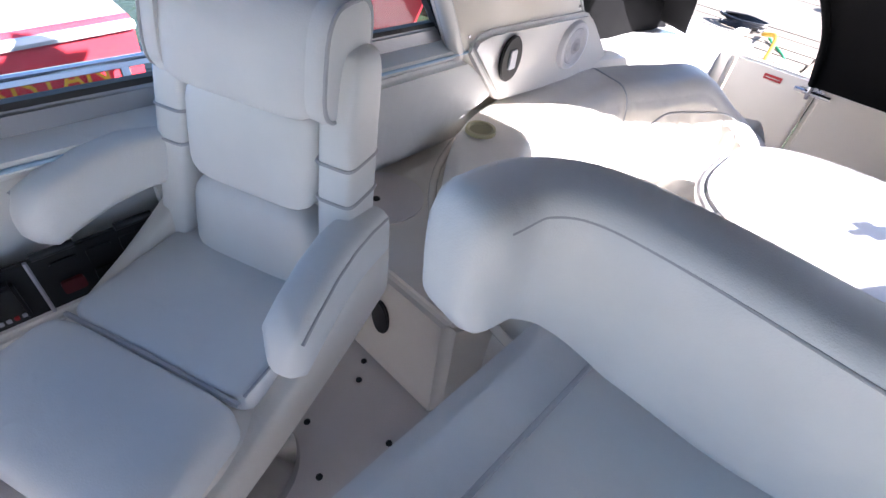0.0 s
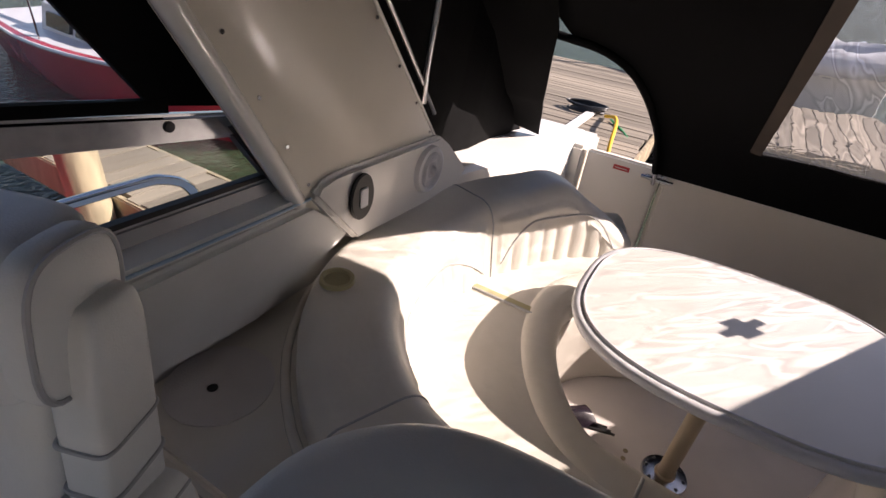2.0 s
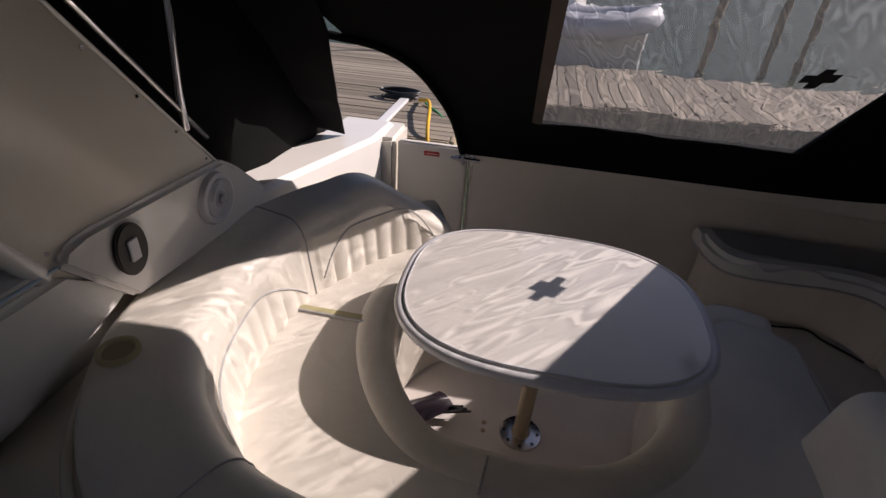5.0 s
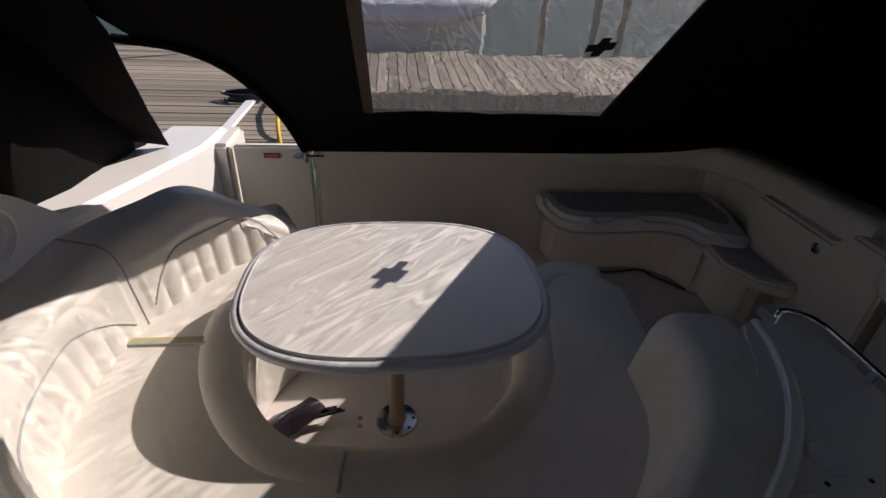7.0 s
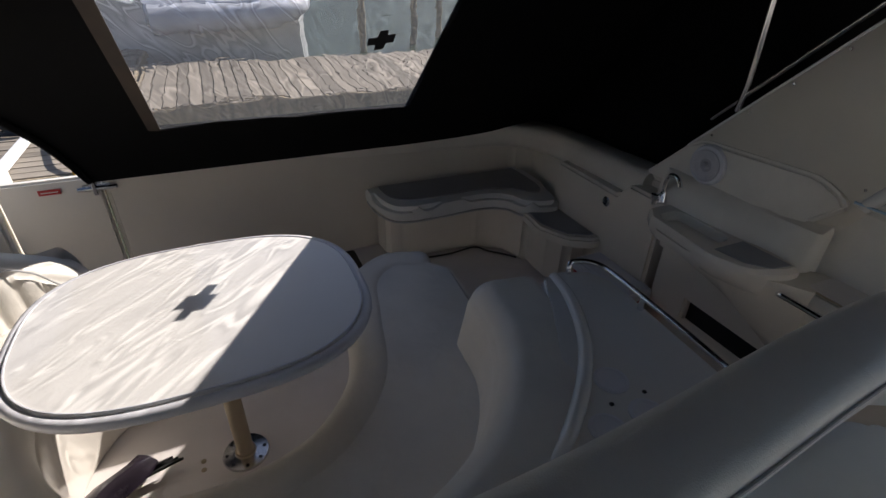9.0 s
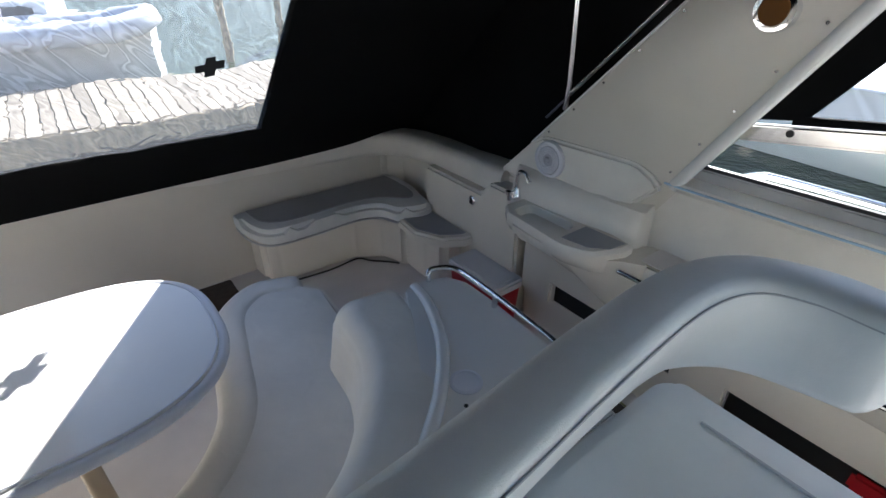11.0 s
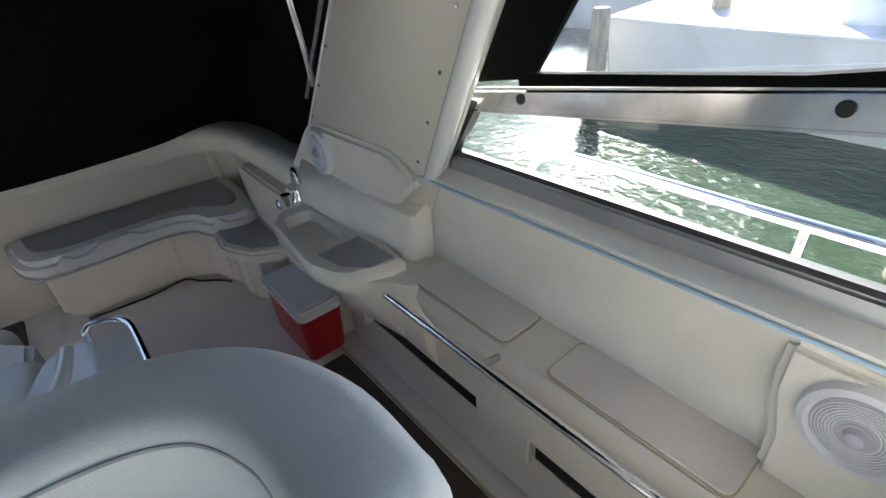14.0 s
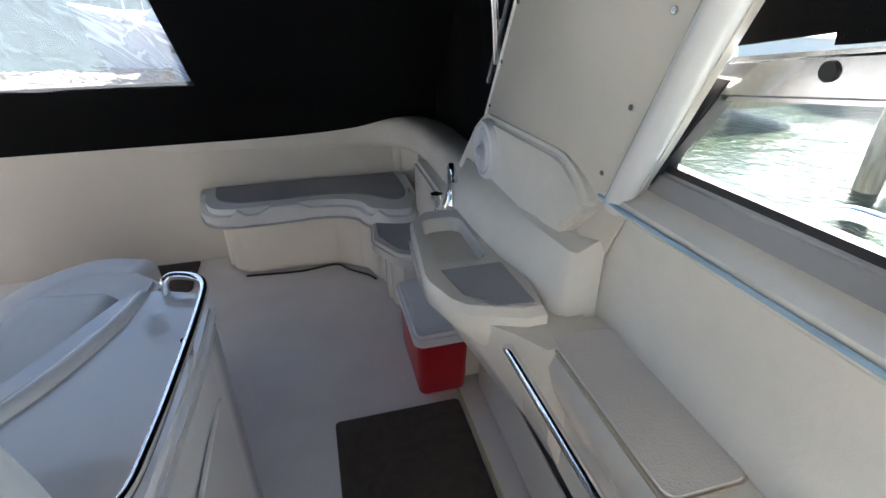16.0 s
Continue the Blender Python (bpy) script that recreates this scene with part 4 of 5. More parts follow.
# ---- wet bar behind the companion seat ----
bar = root("drinks_cabinet", (0, 0, 0))
bar_out = [(0.16, 0.56), (0.74, 0.56), (0.79, 0.78), (0.808, 1.10), (0.806, 1.22), (0.77, 1.29), (0.68, 1.325), (0.60, 1.31), (0.52, 1.14), (0.40, 0.92)]
slab("body", bar_out, 0.0, 0.735, GELW, bar, 0.02)
slab("top", [((x - 0.5) * 1.015 + 0.5, (y - 1.0) * 1.01 + 1.0) for x, y in bar_out], 0.732, 0.760, GELW, bar, 0.012)
for x, y in ((0.51, 0.862), (0.405, 0.746), (0.52, 0.746)):
    disc("cup_recess", (x, y, 0.757), (0, 0, 1), 0.044, 0.004, WHITE_PLASTIC, bar, 28, [(0.030, 0.0035), (0.036, 0.007), (0.044, 0.005), (0.046, 0)])
for x, y in ((0.46, 0.80), (0.56, 0.80), (0.46, 0.69), (0.57, 0.69)):
    disc("cup_stud", (x, y, 0.760), (0, 0, 1), 0.006, 0.002, BLACK, bar, 8)
tube("rail", smooth_path([(0.70, 1.30, 0.76), (0.703, 1.305, 0.787), (0.72, 1.31, 0.796), (0.765, 1.292, 0.796), (0.79, 1.255, 0.796), (0.796, 1.18, 0.796), (0.792, 0.98, 0.796), (0.782, 0.79, 0.796), (0.77, 0.73, 0.794), (0.755, 0.71, 0.76)], 6), 0.009, CHROME, bar)
tube("rail_post", [(0.785, 1.06, 0.755), (0.79, 1.06, 0.796)], 0.010, CHROME, bar)
tube("back_ridge", smooth_path([(0.65, 1.31, 0.75), (0.625, 1.19, 0.757), (0.555, 1.03, 0.758), (0.45, 0.89, 0.758), (0.33, 0.78, 0.756), (0.2, 0.69, 0.745)], 6), 0.020, GELW, bar, 14)
slab("door", rounded(0.84, 0.12, 1.10, 0.63, 0.03), 0.802, 0.812, GELW, bar, 0.003, axis="x")
tagged(bar, "white fibreglass drinks cabinet with a chrome rail", "cabinet")

# ---- port side: bench locker, sink, aft seat ----
bench = root("port_locker", (0, 0, 0))
slab("front", [(-0.02, 0.34), (1.62, 0.34), (1.62, 0.60), (1.50, 0.705), (-0.02, 0.705)], 1.505, 1.62, GEL, bench, 0.012, axis="x")
loft("upper_lip", [[Vector(q) for q in ((1.508, y, 0.52), (1.47 - 0.0 * y, y, 0.60), (1.45, y, 0.67), (1.462, y, 0.70), (1.60, y, 0.712), (1.60, y, 0.52))] for y in (-0.02, 0.3, 0.7, 1.02)], GEL, bench)
slab("plinth", [(-0.02, 0.0), (1.62, 0.0), (1.62, 0.24), (-0.02, 0.24)], 1.54, 1.62, GEL, bench, 0.012, axis="x")
# flat black slab: the shade inside the open slot is put into its colour
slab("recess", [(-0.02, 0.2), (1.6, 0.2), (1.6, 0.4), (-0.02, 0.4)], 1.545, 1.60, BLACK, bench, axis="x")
for y0, y1 in ((0.56, 0.78), (1.42, 1.62), (-0.03, 0.0)):
    slab("pillar", [(y0, 0.22), (y1, 0.22), (y1, 0.36), (y0, 0.36)], 1.508, 1.60, GEL, bench, 0.01, axis="x")
for y0, y1 in ((0.08, 0.485), (0.61, 0.985)):
    slab("lid_joint", rounded(1.461, y0 - 0.003, 1.607, y1 + 0.003, 0.02, 3), 0.708, 0.7132, BEIGE, bench, 0.0)
    slab("lid", rounded(1.464, y0, 1.604, y1, 0.02, 3), 0.711, 0.717, NONSKID, bench, 0.003)
tube("rail", smooth_path([(1.45, 1.03, 0.64), (1.395, 1.02, 0.675), (1.39, 0.95, 0.68), (1.395, 0.5, 0.68), (1.40, 0.16, 0.68), (1.42, 0.10, 0.68), (1.475, 0.055, 0.675)], 6), 0.011, CHROME, bench)
tube("rail_post", [(1.393, 0.62, 0.68), (1.46, 0.62, 0.67)], 0.010, STEEL, bench)
tagged(bench, "cream fibreglass side locker with lids and a chrome grab rail", "locker")
redthing = box("red_bag", (1.515, 1.543), (-0.01, 0.16), (0.245, 0.32), RED_PLASTIC, None, 0.012)
tagged(redthing, "red item stowed in the side recess", "bag")
pod = loft("moulded_pod", [[Vector(q) for q in ((1.60, y, 0.70), (1.50 + o, y, 0.705), (1.508 + o * 0.9, y, 0.80), (1.522 + o * 0.45, y, 0.87), (1.60, y, 0.90))] for y, o in ((1.04, 0.035), (1.055, 0.012), (1.10, 0.0), (1.27, -0.04), (1.45, -0.058), (1.66, -0.065), (1.70, -0.03))], VINYL_WARM)
tagged(pod, "cream moulded pod above the sink", "panel")
spk_pod = slab("speaker_mount", [(-0.11, 0.66), (0.085, 0.66), (0.085, 0.80), (0.11, 0.90), (0.11, 1.0), (-0.11, 1.0)], 1.565, 1.61, VINYL_WARM, None, 0.015, axis="x")
tagged(spk_pod, "cream moulded mount behind the speaker", "panel")

sink = root("sink_unit", (0, 0, 0))
ring = [(1.285, 1.53), (1.255, 1.36), (1.262, 1.20), (1.30, 1.09), (1.39, 1.03), (1.50, 1.03), (1.48, 1.3), (1.46, 1.60), (1.35, 1.61)]
hole1 = rounded(1.315, 1.27, 1.437, 1.54, 0.04, 4)
bm = bmesh.new()
n = len(hole1)
cen = Vector((1.376, 1.40, 0))
outer = []
for x, y in hole1:
    d = (Vector((x, y, 0)) - cen)
    # push each rim point out to the outline
    best = 9.0
    for i in range(len(ring)):
        a, b = Vector((*ring[i], 0)), Vector((*ring[(i + 1) % len(ring)], 0))
        e = b - a
        den = d.x * e.y - d.y * e.x
        if abs(den) < 1e-9:
            continue
        w = a - cen
        t = (w.x * e.y - w.y * e.x) / den
        u = (w.x * d.y - w.y * d.x) / den
        if t > 0 and -1e-6 <= u <= 1 + 1e-6:
            best = min(best, t)
    outer.append(cen + d * best)
rows = [[(p.x + (1.50 - p.x) * 0.55, p.y, 0.60) for p in outer], [(p.x + (1.50 - p.x) * 0.12, p.y, 0.66) for p in outer], [(p.x, p.y, 0.70) for p in outer], [(p.x, p.y, 0.737) for p in outer]]
rows.append([(p.x + (cen.x - p.x) * 0.05, p.y + (cen.y - p.y) * 0.05, 0.752) for p in outer])
rows.append([(x, y, 0.752) for x, y in hole1])
rows.append([(cen.x + (x - cen.x) * 0.93, cen.y + (y - cen.y) * 0.93, 0.74) for x, y in hole1])
rows.append([(cen.x + (x - cen.x) * 0.80, cen.y + (y - cen.y) * 0.80, 0.63) for x, y in hole1])
rows.append([(cen.x + (x - cen.x) * 0.1, cen.y + (y - cen.y) * 0.1, 0.622) for x, y in hole1])
bm.free()
loft("basin", [[Vector(q) for q in r] for r in rows], GEL, sink, True, sharp=35)
slab("tray", [(1.305, 1.24), (1.325, 1.13), (1.38, 1.065), (1.465, 1.055), (1.455, 1.24)], 0.7535, 0.757, NONSKID_GREY, sink, 0.001)
disc("drain", (1.385, 1.40, 0.623), (0, 0, 1), 0.018, 0.004, BLACK, sink, 14)
loft("fascia", [[Vector(q) for q in ((xo, y, 0.715), (xo + 0.004, y, 0.68), (xo * 0.6 + 1.51 * 0.4, y, zl + 0.10), (1.51, y, zl), (1.57, y, zl), (1.57, y, 0.715))]
                for y, xo, zl in ((1.60, 1.35, 0.60), (1.48, 1.275, 0.58), (1.33, 1.262, 0.53), (1.20, 1.283, 0.47), (1.10, 1.325, 0.41), (1.02, 1.40, 0.37), (0.95, 1.445, 0.345))], GEL, sink, sharp=60)

tagged(sink, "cream moulded sink with a drying tray", "sink")
tap = root("tap", (1.44, 1.635, 0.745))
disc("base", (0, 0, 0), (0, 0, 1), 0.024, 0.03, CHROME, tap, 20, [(0.012, 0.05), (0.018, 0.03), (0.025, 0.012), (0.026, 0.0)])
tube("spout", smooth_path([(0, 0, 0.04), (0, 0, 0.10), (-0.005, -0.02, 0.135), (-0.01, -0.06, 0.135), (-0.012, -0.085, 0.105)], 6), 0.010, CHROME, tap)
for sx in (-0.045, 0.045):
    disc("handle", (sx, 0.0, 0.0), (0, 0, 1), 0.018, 0.045, CHROME, tap, 12, [(0.006, 0.05), (0.019, 0.045), (0.019, 0.03), (0.010, 0.025), (0.010, 0.0)])
tagged(tap, "small chrome tap with two handles", "tap")
hook = root("ring_socket", (1.49, 2.01, 0.575))
disc("rim", (0, 0, 0), (-1, 0, 0), 0.026, 0.01, CHROME, hook, 20, [(0.014, 0.004), (0.018, 0.01), (0.026, 0.004), (0.027, -0.005)])
disc("hole", (-0.003, 0, 0), (-1, 0, 0), 0.014, 0.002, BLACK, hook, 16)
tagged(hook, "round chrome socket in the cockpit side", "socket")
cheek = slab("wall_side_cheek", [(1.66, 0.0), (2.45, 0.0), (2.45, 0.64), (1.95, 0.64), (1.88, 0.72), (1.66, 0.72)], 1.49, 1.60, GEL, None, 0.015, axis="x")
tagged(cheek, "cream fibreglass panel beside the aft seat", "wall", kind="structure")

aft = root("stern_bench", (0, 0, 0))
out_top = smooth_path([(0.46, 2.95, 0), (0.47, 2.74, 0), (0.54, 2.60, 0), (0.70, 2.565, 0), (1.05, 2.575, 0), (1.20, 2.52, 0), (1.27, 2.40, 0), (1.49, 2.39, 0), (1.52, 2.95, 0)], 6)
slab("cushion", [(q.x, q.y) for q in out_top], 0.335, 0.43, VINYL, aft, 0.03, 4)
ins = smooth_path([(0.53, 2.92, 0), (0.55, 2.76, 0), (0.62, 2.68, 0), (0.75, 2.655, 0), (1.08, 2.66, 0), (1.26, 2.61, 0), (1.40, 2.50, 0), (1.47, 2.60, 0), (1.46, 2.90, 0)], 5)
slab("inset", [(q.x, q.y) for q in ins], 0.428, 0.436, NONSKID_GREY, aft, 0.003)
slab("base", [(0.52, 2.96), (0.54, 2.78), (0.62, 2.72), (1.10, 2.70), (1.24, 2.60), (1.30, 2.42), (1.52, 2.42), (1.52, 2.96)], 0.0, 0.34, GEL, aft, 0.03)
slab("step", [(1.26, 2.42), (1.24, 2.22), (1.32, 2.06), (1.44, 1.99), (1.50, 1.99), (1.50, 2.42)], 0.30, 0.365, GEL, aft, 0.015)
slab("step_tread", [(1.285, 2.40), (1.275, 2.24), (1.34, 2.10), (1.44, 2.04), (1.475, 2.04), (1.475, 2.40)], 0.364, 0.370, NONSKID_GREY, aft, 0.002)
slab("step_base", [(1.32, 2.45), (1.31, 2.24), (1.38, 2.12), (1.50, 2.08), (1.50, 2.45)], 0.0, 0.31, GEL, aft, 0.03)
tube("welt", [(q.x, q.y, 0.345) for q in out_top[1:-1]], 0.006, PIPING, aft, 6)
tagged(aft, "cream L-shaped stern bench with a grey inset", "bench")
cable = tube("loose_cable", smooth_path([(0.62, 2.70, 0.008), (0.9, 2.675, 0.008), (1.08, 2.66, 0.03), (1.15, 2.60, 0.02), (1.24, 2.54, 0.008), (1.27, 2.45, 0.03)], 6), 0.006, BLACK)
tagged(cable, "thin dark cable along the seat base", "cable")

cooler = root("picnic_cooler", (1.405, 1.79, 0.0))
loft("body", [[Vector((x * k, y * k, z)) for x, y in rounded(-0.095, -0.19, 0.095, 0.19, 0.03, 4)] for z, k in ((0.0, 0.90), (0.01, 0.92), (0.23, 1.0))], RED_PLASTIC, cooler)
slab("lid", rounded(-0.105, -0.20, 0.105, 0.20, 0.035, 4), 0.23, 0.285, WHITE_PLASTIC, cooler, 0.012)
slab("lid_panel", rounded(-0.08, -0.17, 0.08, 0.17, 0.03, 4), 0.284, 0.290, WHITE_PLASTIC, cooler, 0.003)
tagged(cooler, "small red cooler with a white lid", "cooler")
mat = slab("floor_mat", rounded(1.0, -0.1, 1.445, 1.56, 0.015, 2), 0.003, 0.013, MAT, None, 0.003)
tagged(mat, "dark brown carpet mat on the sole", "mat")
mat2 = slab("floor_mat", rounded(-0.45, 2.62, 0.36, 2.94, 0.015, 2), 0.003, 0.013, MAT, None, 0.003)
tagged(mat2, "dark brown carpet mat by the transom", "mat")
gap = box("hatch_joint", (1.455, 1.465), (-0.1, 1.66), (0.0, 0.004), CUP, None, 0.0)
tagged(gap, "joint of the sole hatch beside the locker", "trim", kind="structure")


# ---- outside ----
bm = bmesh.new()
for q in ((-500, -500), (500, -500), (500, 500), (-500, 500)):
    bm.verts.new((*q, -0.72))
bm.faces.new(bm.verts)
water = finish("water", bm, WATER, None, False)
tagged(water, "green rippled harbour water", "water", kind="structure")
shore = loft("backdrop_shore", [[Vector((150 * math.cos(a), 150 * math.sin(a), z)) for a in [2 * math.pi * k / 64 for k in range(64)]] for z in (-1, 4)], SHORE, None, False)
tagged(shore, "dark distant tree line", "backdrop", kind="structure")


def dock(name, x0, x1, y0, y1, z, along, label):
    """A plank dock: joists, stringers and separate boards."""
    d = root(name, (x0, y0, z))
    w, l = x1 - x0, y1 - y0
    pitch = 0.15
    n = int((l if along == "x" else w) / pitch)
    length = w if along == "x" else l
    bm = bmesh.new()
    vs = [bm.verts.new(q) for q in ((0, 0.006, -0.045), (1, 0.006, -0.045), (1, pitch - 0.006, -0.045), (0, pitch - 0.006, -0.045), (0, 0.008, 0), (1, 0.008, 0), (1, pitch - 0.008, 0), (0, pitch - 0.008, 0))]
    for f in ((3, 2, 1, 0), (4, 5, 6, 7), (0, 1, 5, 4), (1, 2, 6, 5), (2, 3, 7, 6), (3, 0, 4, 7)):
        bm.faces.new([vs[i] for i in f])
    me = bpy.data.meshes.new("plank")
    bm.to_mesh(me)
    bm.free()
    me.materials.append(PLANKS)
    rnd = random.Random(7)
    for k in range(n):
        p = new("plank", me)
        p.parent = d
        j = rnd.uniform(-0.03, 0.03)
        if along == "x":
            p.matrix_basis = Matrix.Translation((j, k * pitch, rnd.uniform(-0.004, 0.004))) @ Matrix.Diagonal((length, 1, 1, 1))
        else:
            p.matrix_basis = Matrix.Translation(((k + 1) * pitch, j, rnd.uniform(-0.004, 0.004))) @ Matrix.Rotation(math.pi / 2, 4, "Z") @ Matrix.Diagonal((length, 1, 1, 1))
    box("fascia", (0, w), (-0.05, 0.0), (-0.28, -0.01), PILE, d, 0.01)
    box("fascia", (0, w), (l, l + 0.05), (-0.28, -0.01), PILE, d, 0.01)
    box("fascia", (-0.05, 0.0), (0, l), (-0.28, -0.01), PILE, d, 0.01)
    box("fascia", (w, w + 0.05), (0, l), (-0.28, -0.01), PILE, d, 0.01)
    tagged(d, label, "dock")
    return d


PLANKS = material("dock_boards", (0.27, 0.235, 0.19), 0.85, vary=0.35, scale=2.0, grain=0.8, grain_scale=50, stretch=(0.4, 14, 14))
_n, _l = PLANKS.node_tree.nodes, PLANKS.node_tree.links
_oi = _n.new("ShaderNodeObjectInfo")
_hs = _n.new("ShaderNodeHueSaturation")
_mr = _n.new("ShaderNodeMapRange")
_mr.inputs["To Min"].default_value, _mr.inputs["To Max"].default_value = 0.65, 1.25
_l.new(_oi.outputs["Random"], _mr.inputs["Value"])
_l.new(_mr.outputs[0], _hs.inputs["Value"])
_src = _n["Principled BSDF"].inputs["Base Color"].links[0].from_socket
_l.new(_src, _hs.inputs["Color"])
_l.new(_hs.outputs[0], _n["Principled BSDF"].inputs["Base Color"])


def piling(x, y, z_top, r=0.13):
    p = tube("piling", [(x, y, -1.5), (x, y, z_top - 0.04), (x, y, z_top)], [r, r * 0.95, r * 0.8], PILE, None, 14)
    tagged(p, "weathered wooden dock piling", "piling", group="pilings")


def boat(name, at, turn, length, beam, free, hull_mat, label, cabin=0.0, mast=0.0, bottom=None):
    """A moored boat: lofted hull with sheer and flared bow, deck, cabin with windows, rails, mast."""
    b = root(name, at, turn)
    rings = []
    N = 14
    for i in range(N):
        t = i / (N - 1)
        half = beam / 2 * (1 - max(0, (t - 0.35) / 0.65) ** 2.2) * (0.86 + 0.14 * min(1, t / 0.3))
        half = max(half, 0.015)
        top = free * (1 + 0.35 * t * t)
        x = length * t + (0.25 * 0 if t < 1 else 0)
        flare = [(0.0, -0.5), (0.55, -0.35), (0.80, -0.05), (0.92, top * 0.5), (1.0, top), (0.97, top + 0.03)]
        r = [Vector((x - (0.12 * length * (1 - (z + 0.5) / (top + 0.53)) * t * t), half * k, z)) for k, z in flare]
        r += [Vector((v.x, -v.y, v.z)) for v in reversed(r)]
        rings.append(r)
    loft("hull", rings, hull_mat, b, sharp=45)
    deck_rings = []
    for i in range(N):
        t = i / (N - 1)
        r = rings[i]
        deck_rings.append([Vector((r[5].x, r[5].y * 0.96, r[5].z + 0.002)), Vector((r[5].x, 0, r[5].z + 0.05)), Vector((r[6].x, r[6].y * 0.96, r[6].z + 0.002))])
    loft("deck", deck_rings, BOATW, b, False, loop=False)
    tube("rubrail", [r[4] + Vector((0, 0.01, 0)) for r in rings], 0.025, BOATW if bottom is None else bottom, b, 6)
    tube("rubrail", [r[7] - Vector((0, 0.01, 0)) for r in rings], 0.025, BOATW if bottom is None else bottom, b, 6)
    if cabin:
        c0, c1, w = 0.28 * length, 0.72 * length, beam * 0.34
        z0 = free * 1.02
        rr = []
        for x, k, h in ((c0, 1.0, cabin), (c0 + 0.05, 1.0, cabin * 1.02), (c0 + (c1 - c0) * 0.6, 0.92, cabin * 0.9), (c1 - 0.2 * (c1 - c0), 0.8, cabin * 0.72), (c1, 0.55, 0.02)):
            rr.append([Vector((x, w * k, z0)), Vector((x, w * k * 0.88, z0 + h * 0.85)), Vector((x, w * k * 0.7, z0 + h)), Vector((x, -w * k * 0.7, z0 + h)), Vector((x, -w * k * 0.88, z0 + h * 0.85)), Vector((x, -w * k, z0))])
        loft("cabin", rr, BOATW, b, sharp=35)
        for sg in (-1, 1):
            for f0, f1 in ((0.08, 0.32), (0.38, 0.62)):
                xa, xb = c0 + (c1 - c0) * f0, c0 + (c1 - c0) * f1
                loft("cabin_window", [[Vector((x, sg * (w * (1 - 0.10 * f) * (0.985 if z < 0.5 else 0.93)), z0 + cabin * z)) + Vector((0, sg * o, 0)) for o in (-0.03, 0.02) for z in ((0.28, 0.68) if o < 0 else (0.68, 0.28))] for x, f in ((xa, f0), (xb, f1))], DARKGLASS, b)
    pts = [(r[5].x, r[5].y * 0.93, r[5].z + 0.55) for r in rings[5:]] + [(r[6].x, r[6].y * 0.93, r[6].z + 0.55) for r in reversed(rings[5:])]
    tube("pulpit_rail", pts, 0.014, STEEL, b, 6)
    for i in (5, 8, 11):
        for k in (5, 6):
            v = rings[i][k]
            tube("stanchion", [(v.x, v.y * 0.93, v.z), (v.x, v.y * 0.93, v.z + 0.55)], 0.012, STEEL, b, 6)
    if mast:
        tube("mast", [(length * 0.55, 0, free), (length * 0.55, 0, mast)], 0.055, ALU, b, 10)
        tube("boom", [(length * 0.55, 0, free + cabin + 0.5), (length * 0.12, 0, free + cabin + 0.55)], 0.04, ALU, b, 8)
        tube("stay", [(length * 0.98, 0, free * 1.35), (length * 0.55, 0, mast)], 0.006, STEEL, b, 5)
    tagged(b, label, "boat")
    return b


dock("plank_dock", -9.5, -1.35, 5.5, 10.6, -0.15, "x", "weathered grey plank dock behind the boat")
dock("plank_dock", -1.2, 9.0, 6.9, 9.3, -0.15, "y", "weathered plank dock astern of the boat")
dock("finger_dock", -5.85, -2.15, 1.80, 2.42, -0.15, "y", "narrow weathered finger dock")
boat("red_sailboat", (-4.5, 0.72, -0.72), -90, 6.5, 2.2, 1.25, RED_PAINT, "red hulled sailboat moored beside the dock", 0.4, 9.0)
boat("red_yacht", (-10.8, 4.7, -0.72), -6, 6.2, 2.3, 0.62, RED_PAINT, "red hulled yacht with a white deck beyond the dock", 0.45, 8.0)
boat("white_sailboat", (-22.0, 3.0, -0.72), 20, 8.0, 2.6, 0.95, BOATW, "white sailboat with a red bottom", 0.45, 9.0, DARKRED)
boat("white_cruiser", (8.8, 4.3, -0.72), -90, 9.5, 3.1, 1.06, BOATW, "white motor cruiser moored across the water", 0.95)
boat("white_cruiser", (12.5, 11.0, -0.72), -84, 8.0, 3.0, 1.05, BOATW, "white motor cruiser further off", 0.8)
boat("white_yacht", (1.6, 11.4, -0.72), 168, 5.0, 2.6, 1.15, BOATW, "white yacht moored beyond the dock", 0.5, 9.0)
dg = root("grey_dinghy", (-1.1, 10.2, 0.45), 8)
for sg in (-1, 1):
    tube("tube", smooth_path([(0, sg * 0.5, 0), (1.6, sg * 0.52, 0), (2.3, sg * 0.35, 0.08), (2.6, 0, 0.15)], 6), 0.2, DINGHY, dg, 14)
box("floor_panel", (0.1, 2.2), (-0.4, 0.4), (-0.12, -0.05), DINGHY, dg)
tagged(dg, "grey inflatable dinghy hung on davits", "dinghy")
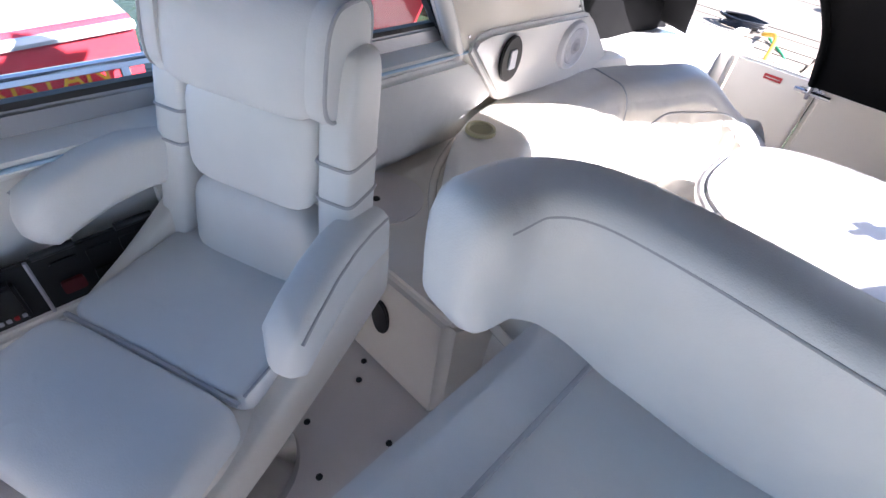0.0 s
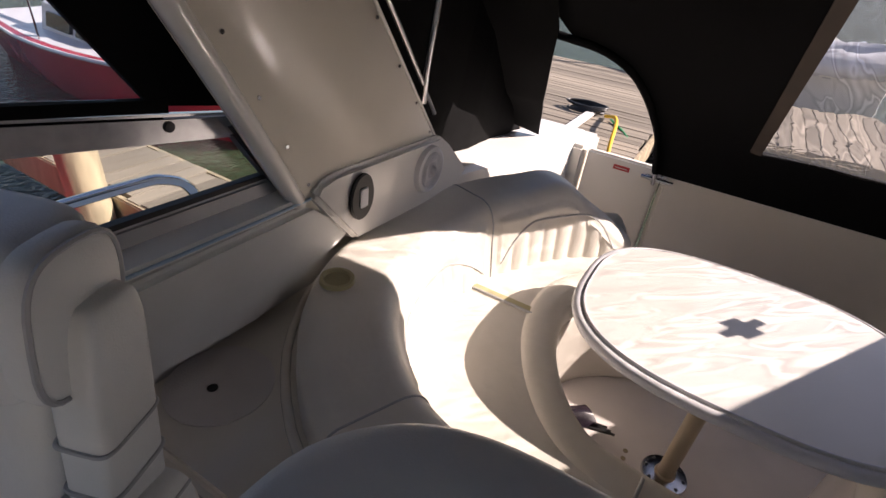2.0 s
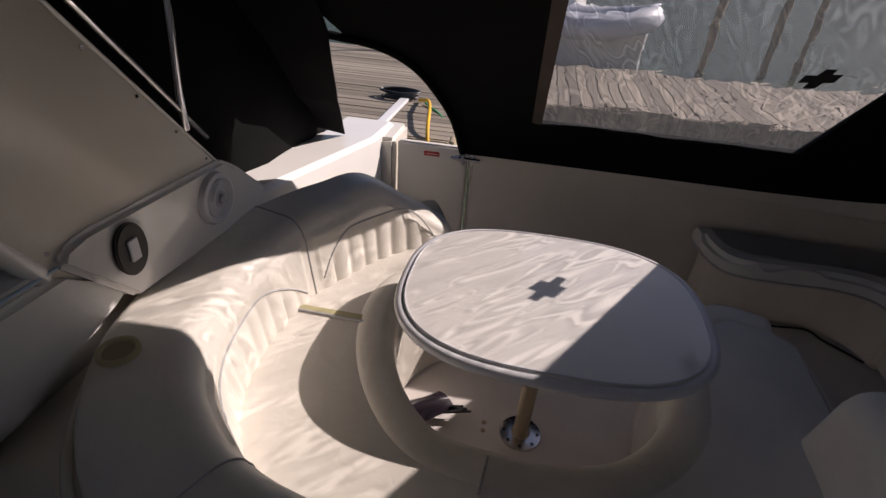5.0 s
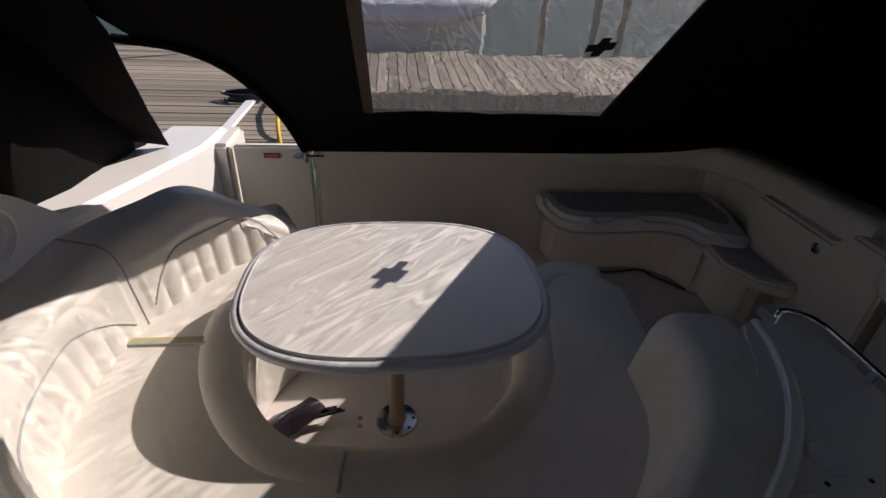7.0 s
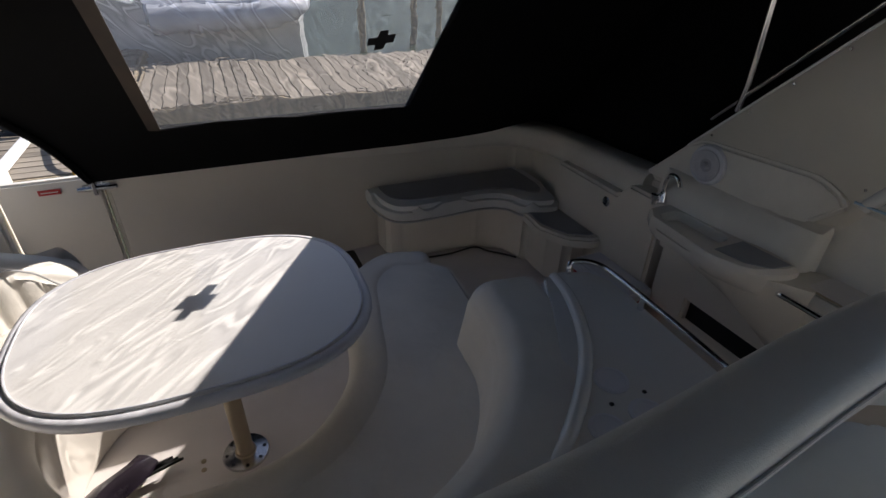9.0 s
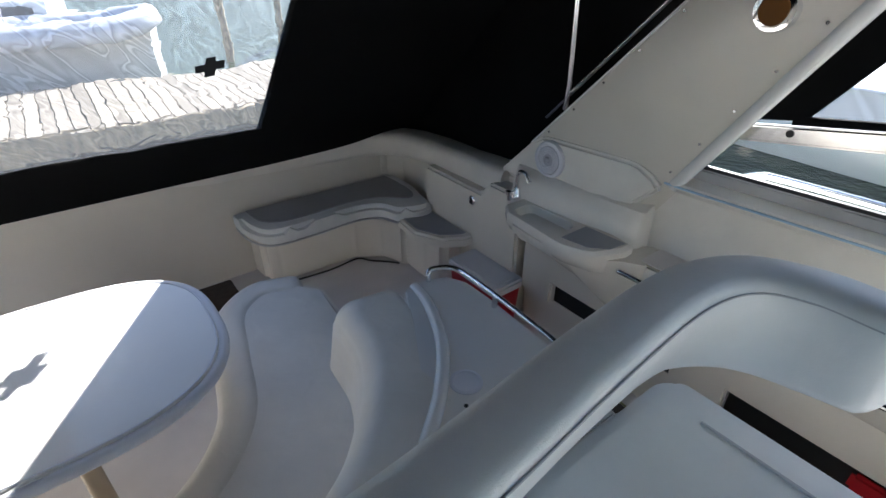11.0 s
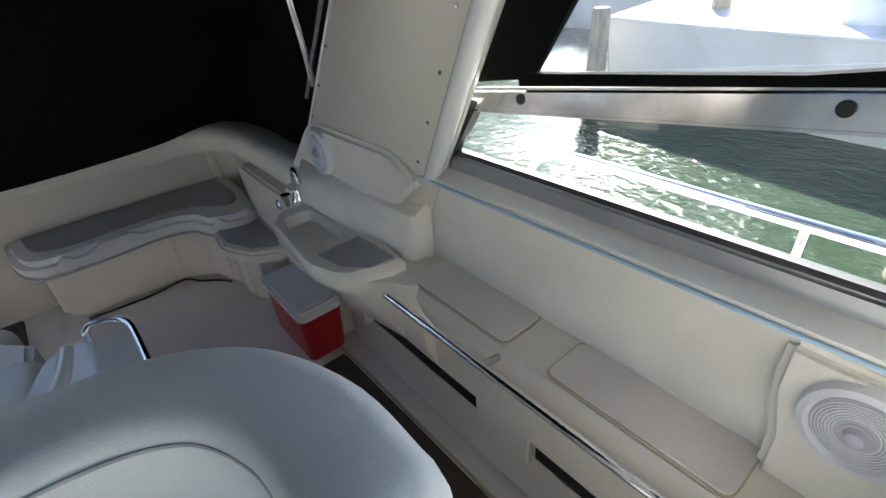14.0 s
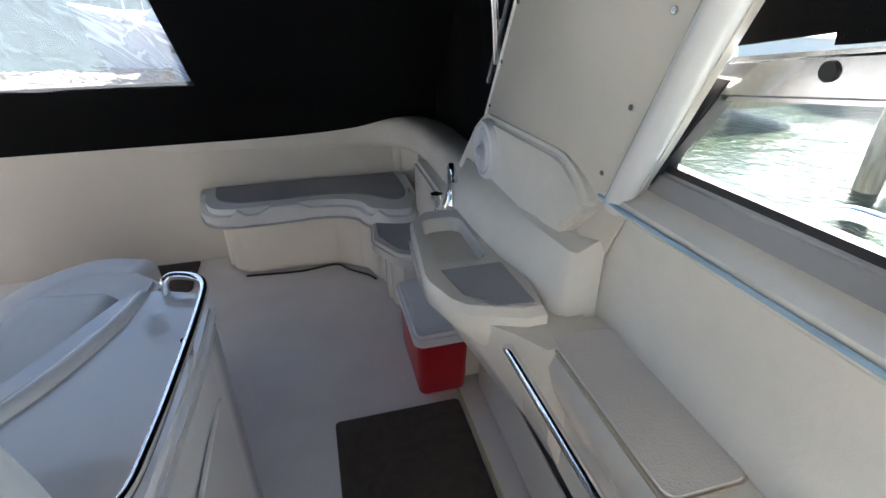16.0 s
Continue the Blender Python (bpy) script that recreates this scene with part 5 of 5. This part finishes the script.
for x, y, z in ((6.98, 4.1, 0.55), (5.0, 0.1, 1.6), (-4.2, 1.62, 0.25), (3.2, 12.5, 2.6), (4.7, 13.0, 2.6), (5.6, 13.4, 2.6), (-6.1, 5.0, 0.9), (8.4, 3.2, 0.8)):
    piling(x, y, z, 0.085 if y > 12 else 0.13)
rp = root("rope_heap", (-2.3, 7.0, -0.145))
for k in range(6):
    tube("coil", [(0.22 * math.cos(a + k) * (1 + 0.3 * math.sin(2 * a + k)), 0.16 * math.sin(a + k), 0.02 + 0.016 * k) for a in [2 * math.pi * j / 20 for j in range(20)]], 0.014, BLACK, rp, 6, True)
tagged(rp, "heap of black cable on the dock", "rope")
yr = tube("yellow_rope", smooth_path([(-2.0, 6.9, -0.12), (-1.75, 6.3, 0.02), (-1.6, 5.5, -0.12), (-1.5, 5.3, -0.7)], 6), 0.022, YELLOW)
tagged(yr, "yellow mooring rope over the dock edge", "rope")
gr = tube("green_rope", smooth_path([(-1.9, 6.8, -0.12), (-1.5, 6.2, -0.2), (-1.2, 5.2, -0.6)], 6), 0.014, GREEN)
tagged(gr, "green hose over the dock edge", "rope")
plank = box("mooring_boom", (-2.26, -2.14), (5.3, 7.1), (-0.142, -0.10), BOATW, None, 0.01)
tagged(plank, "white plank lying over the dock edge", "plank")

cu = bpy.data.curves.new("boat_name", "FONT")
cu.body = "RISTANY"
cu.size = 0.16
cu.extrude = 0.003
cu.materials.append(YELLOW)
nm = new("boat_name", cu)
nm.matrix_basis = pose(-3.515, 0.0, 0.28, 90, 0, 90)
tagged(nm, "gold painted name letters on a red hull", "lettering")
tarp = root("blue_boat_cover", (-4.5, -0.6, 0.56))
loft("cover", [[Vector((w * math.cos(a), y, h * math.sin(a) * (1 + 0.06 * math.sin(7 * y + 4 * a)))) for a in [math.pi * k / 12 for k in range(13)]] for y, w, h in ((-2.2, 0.6, 0.5), (-1.2, 0.75, 0.62), (0.0, 0.78, 0.58), (0.55, 0.7, 0.4))], BLUE_TARP, tarp)
tagged(tarp, "bright blue tarpaulin over a moored boat", "boat cover")
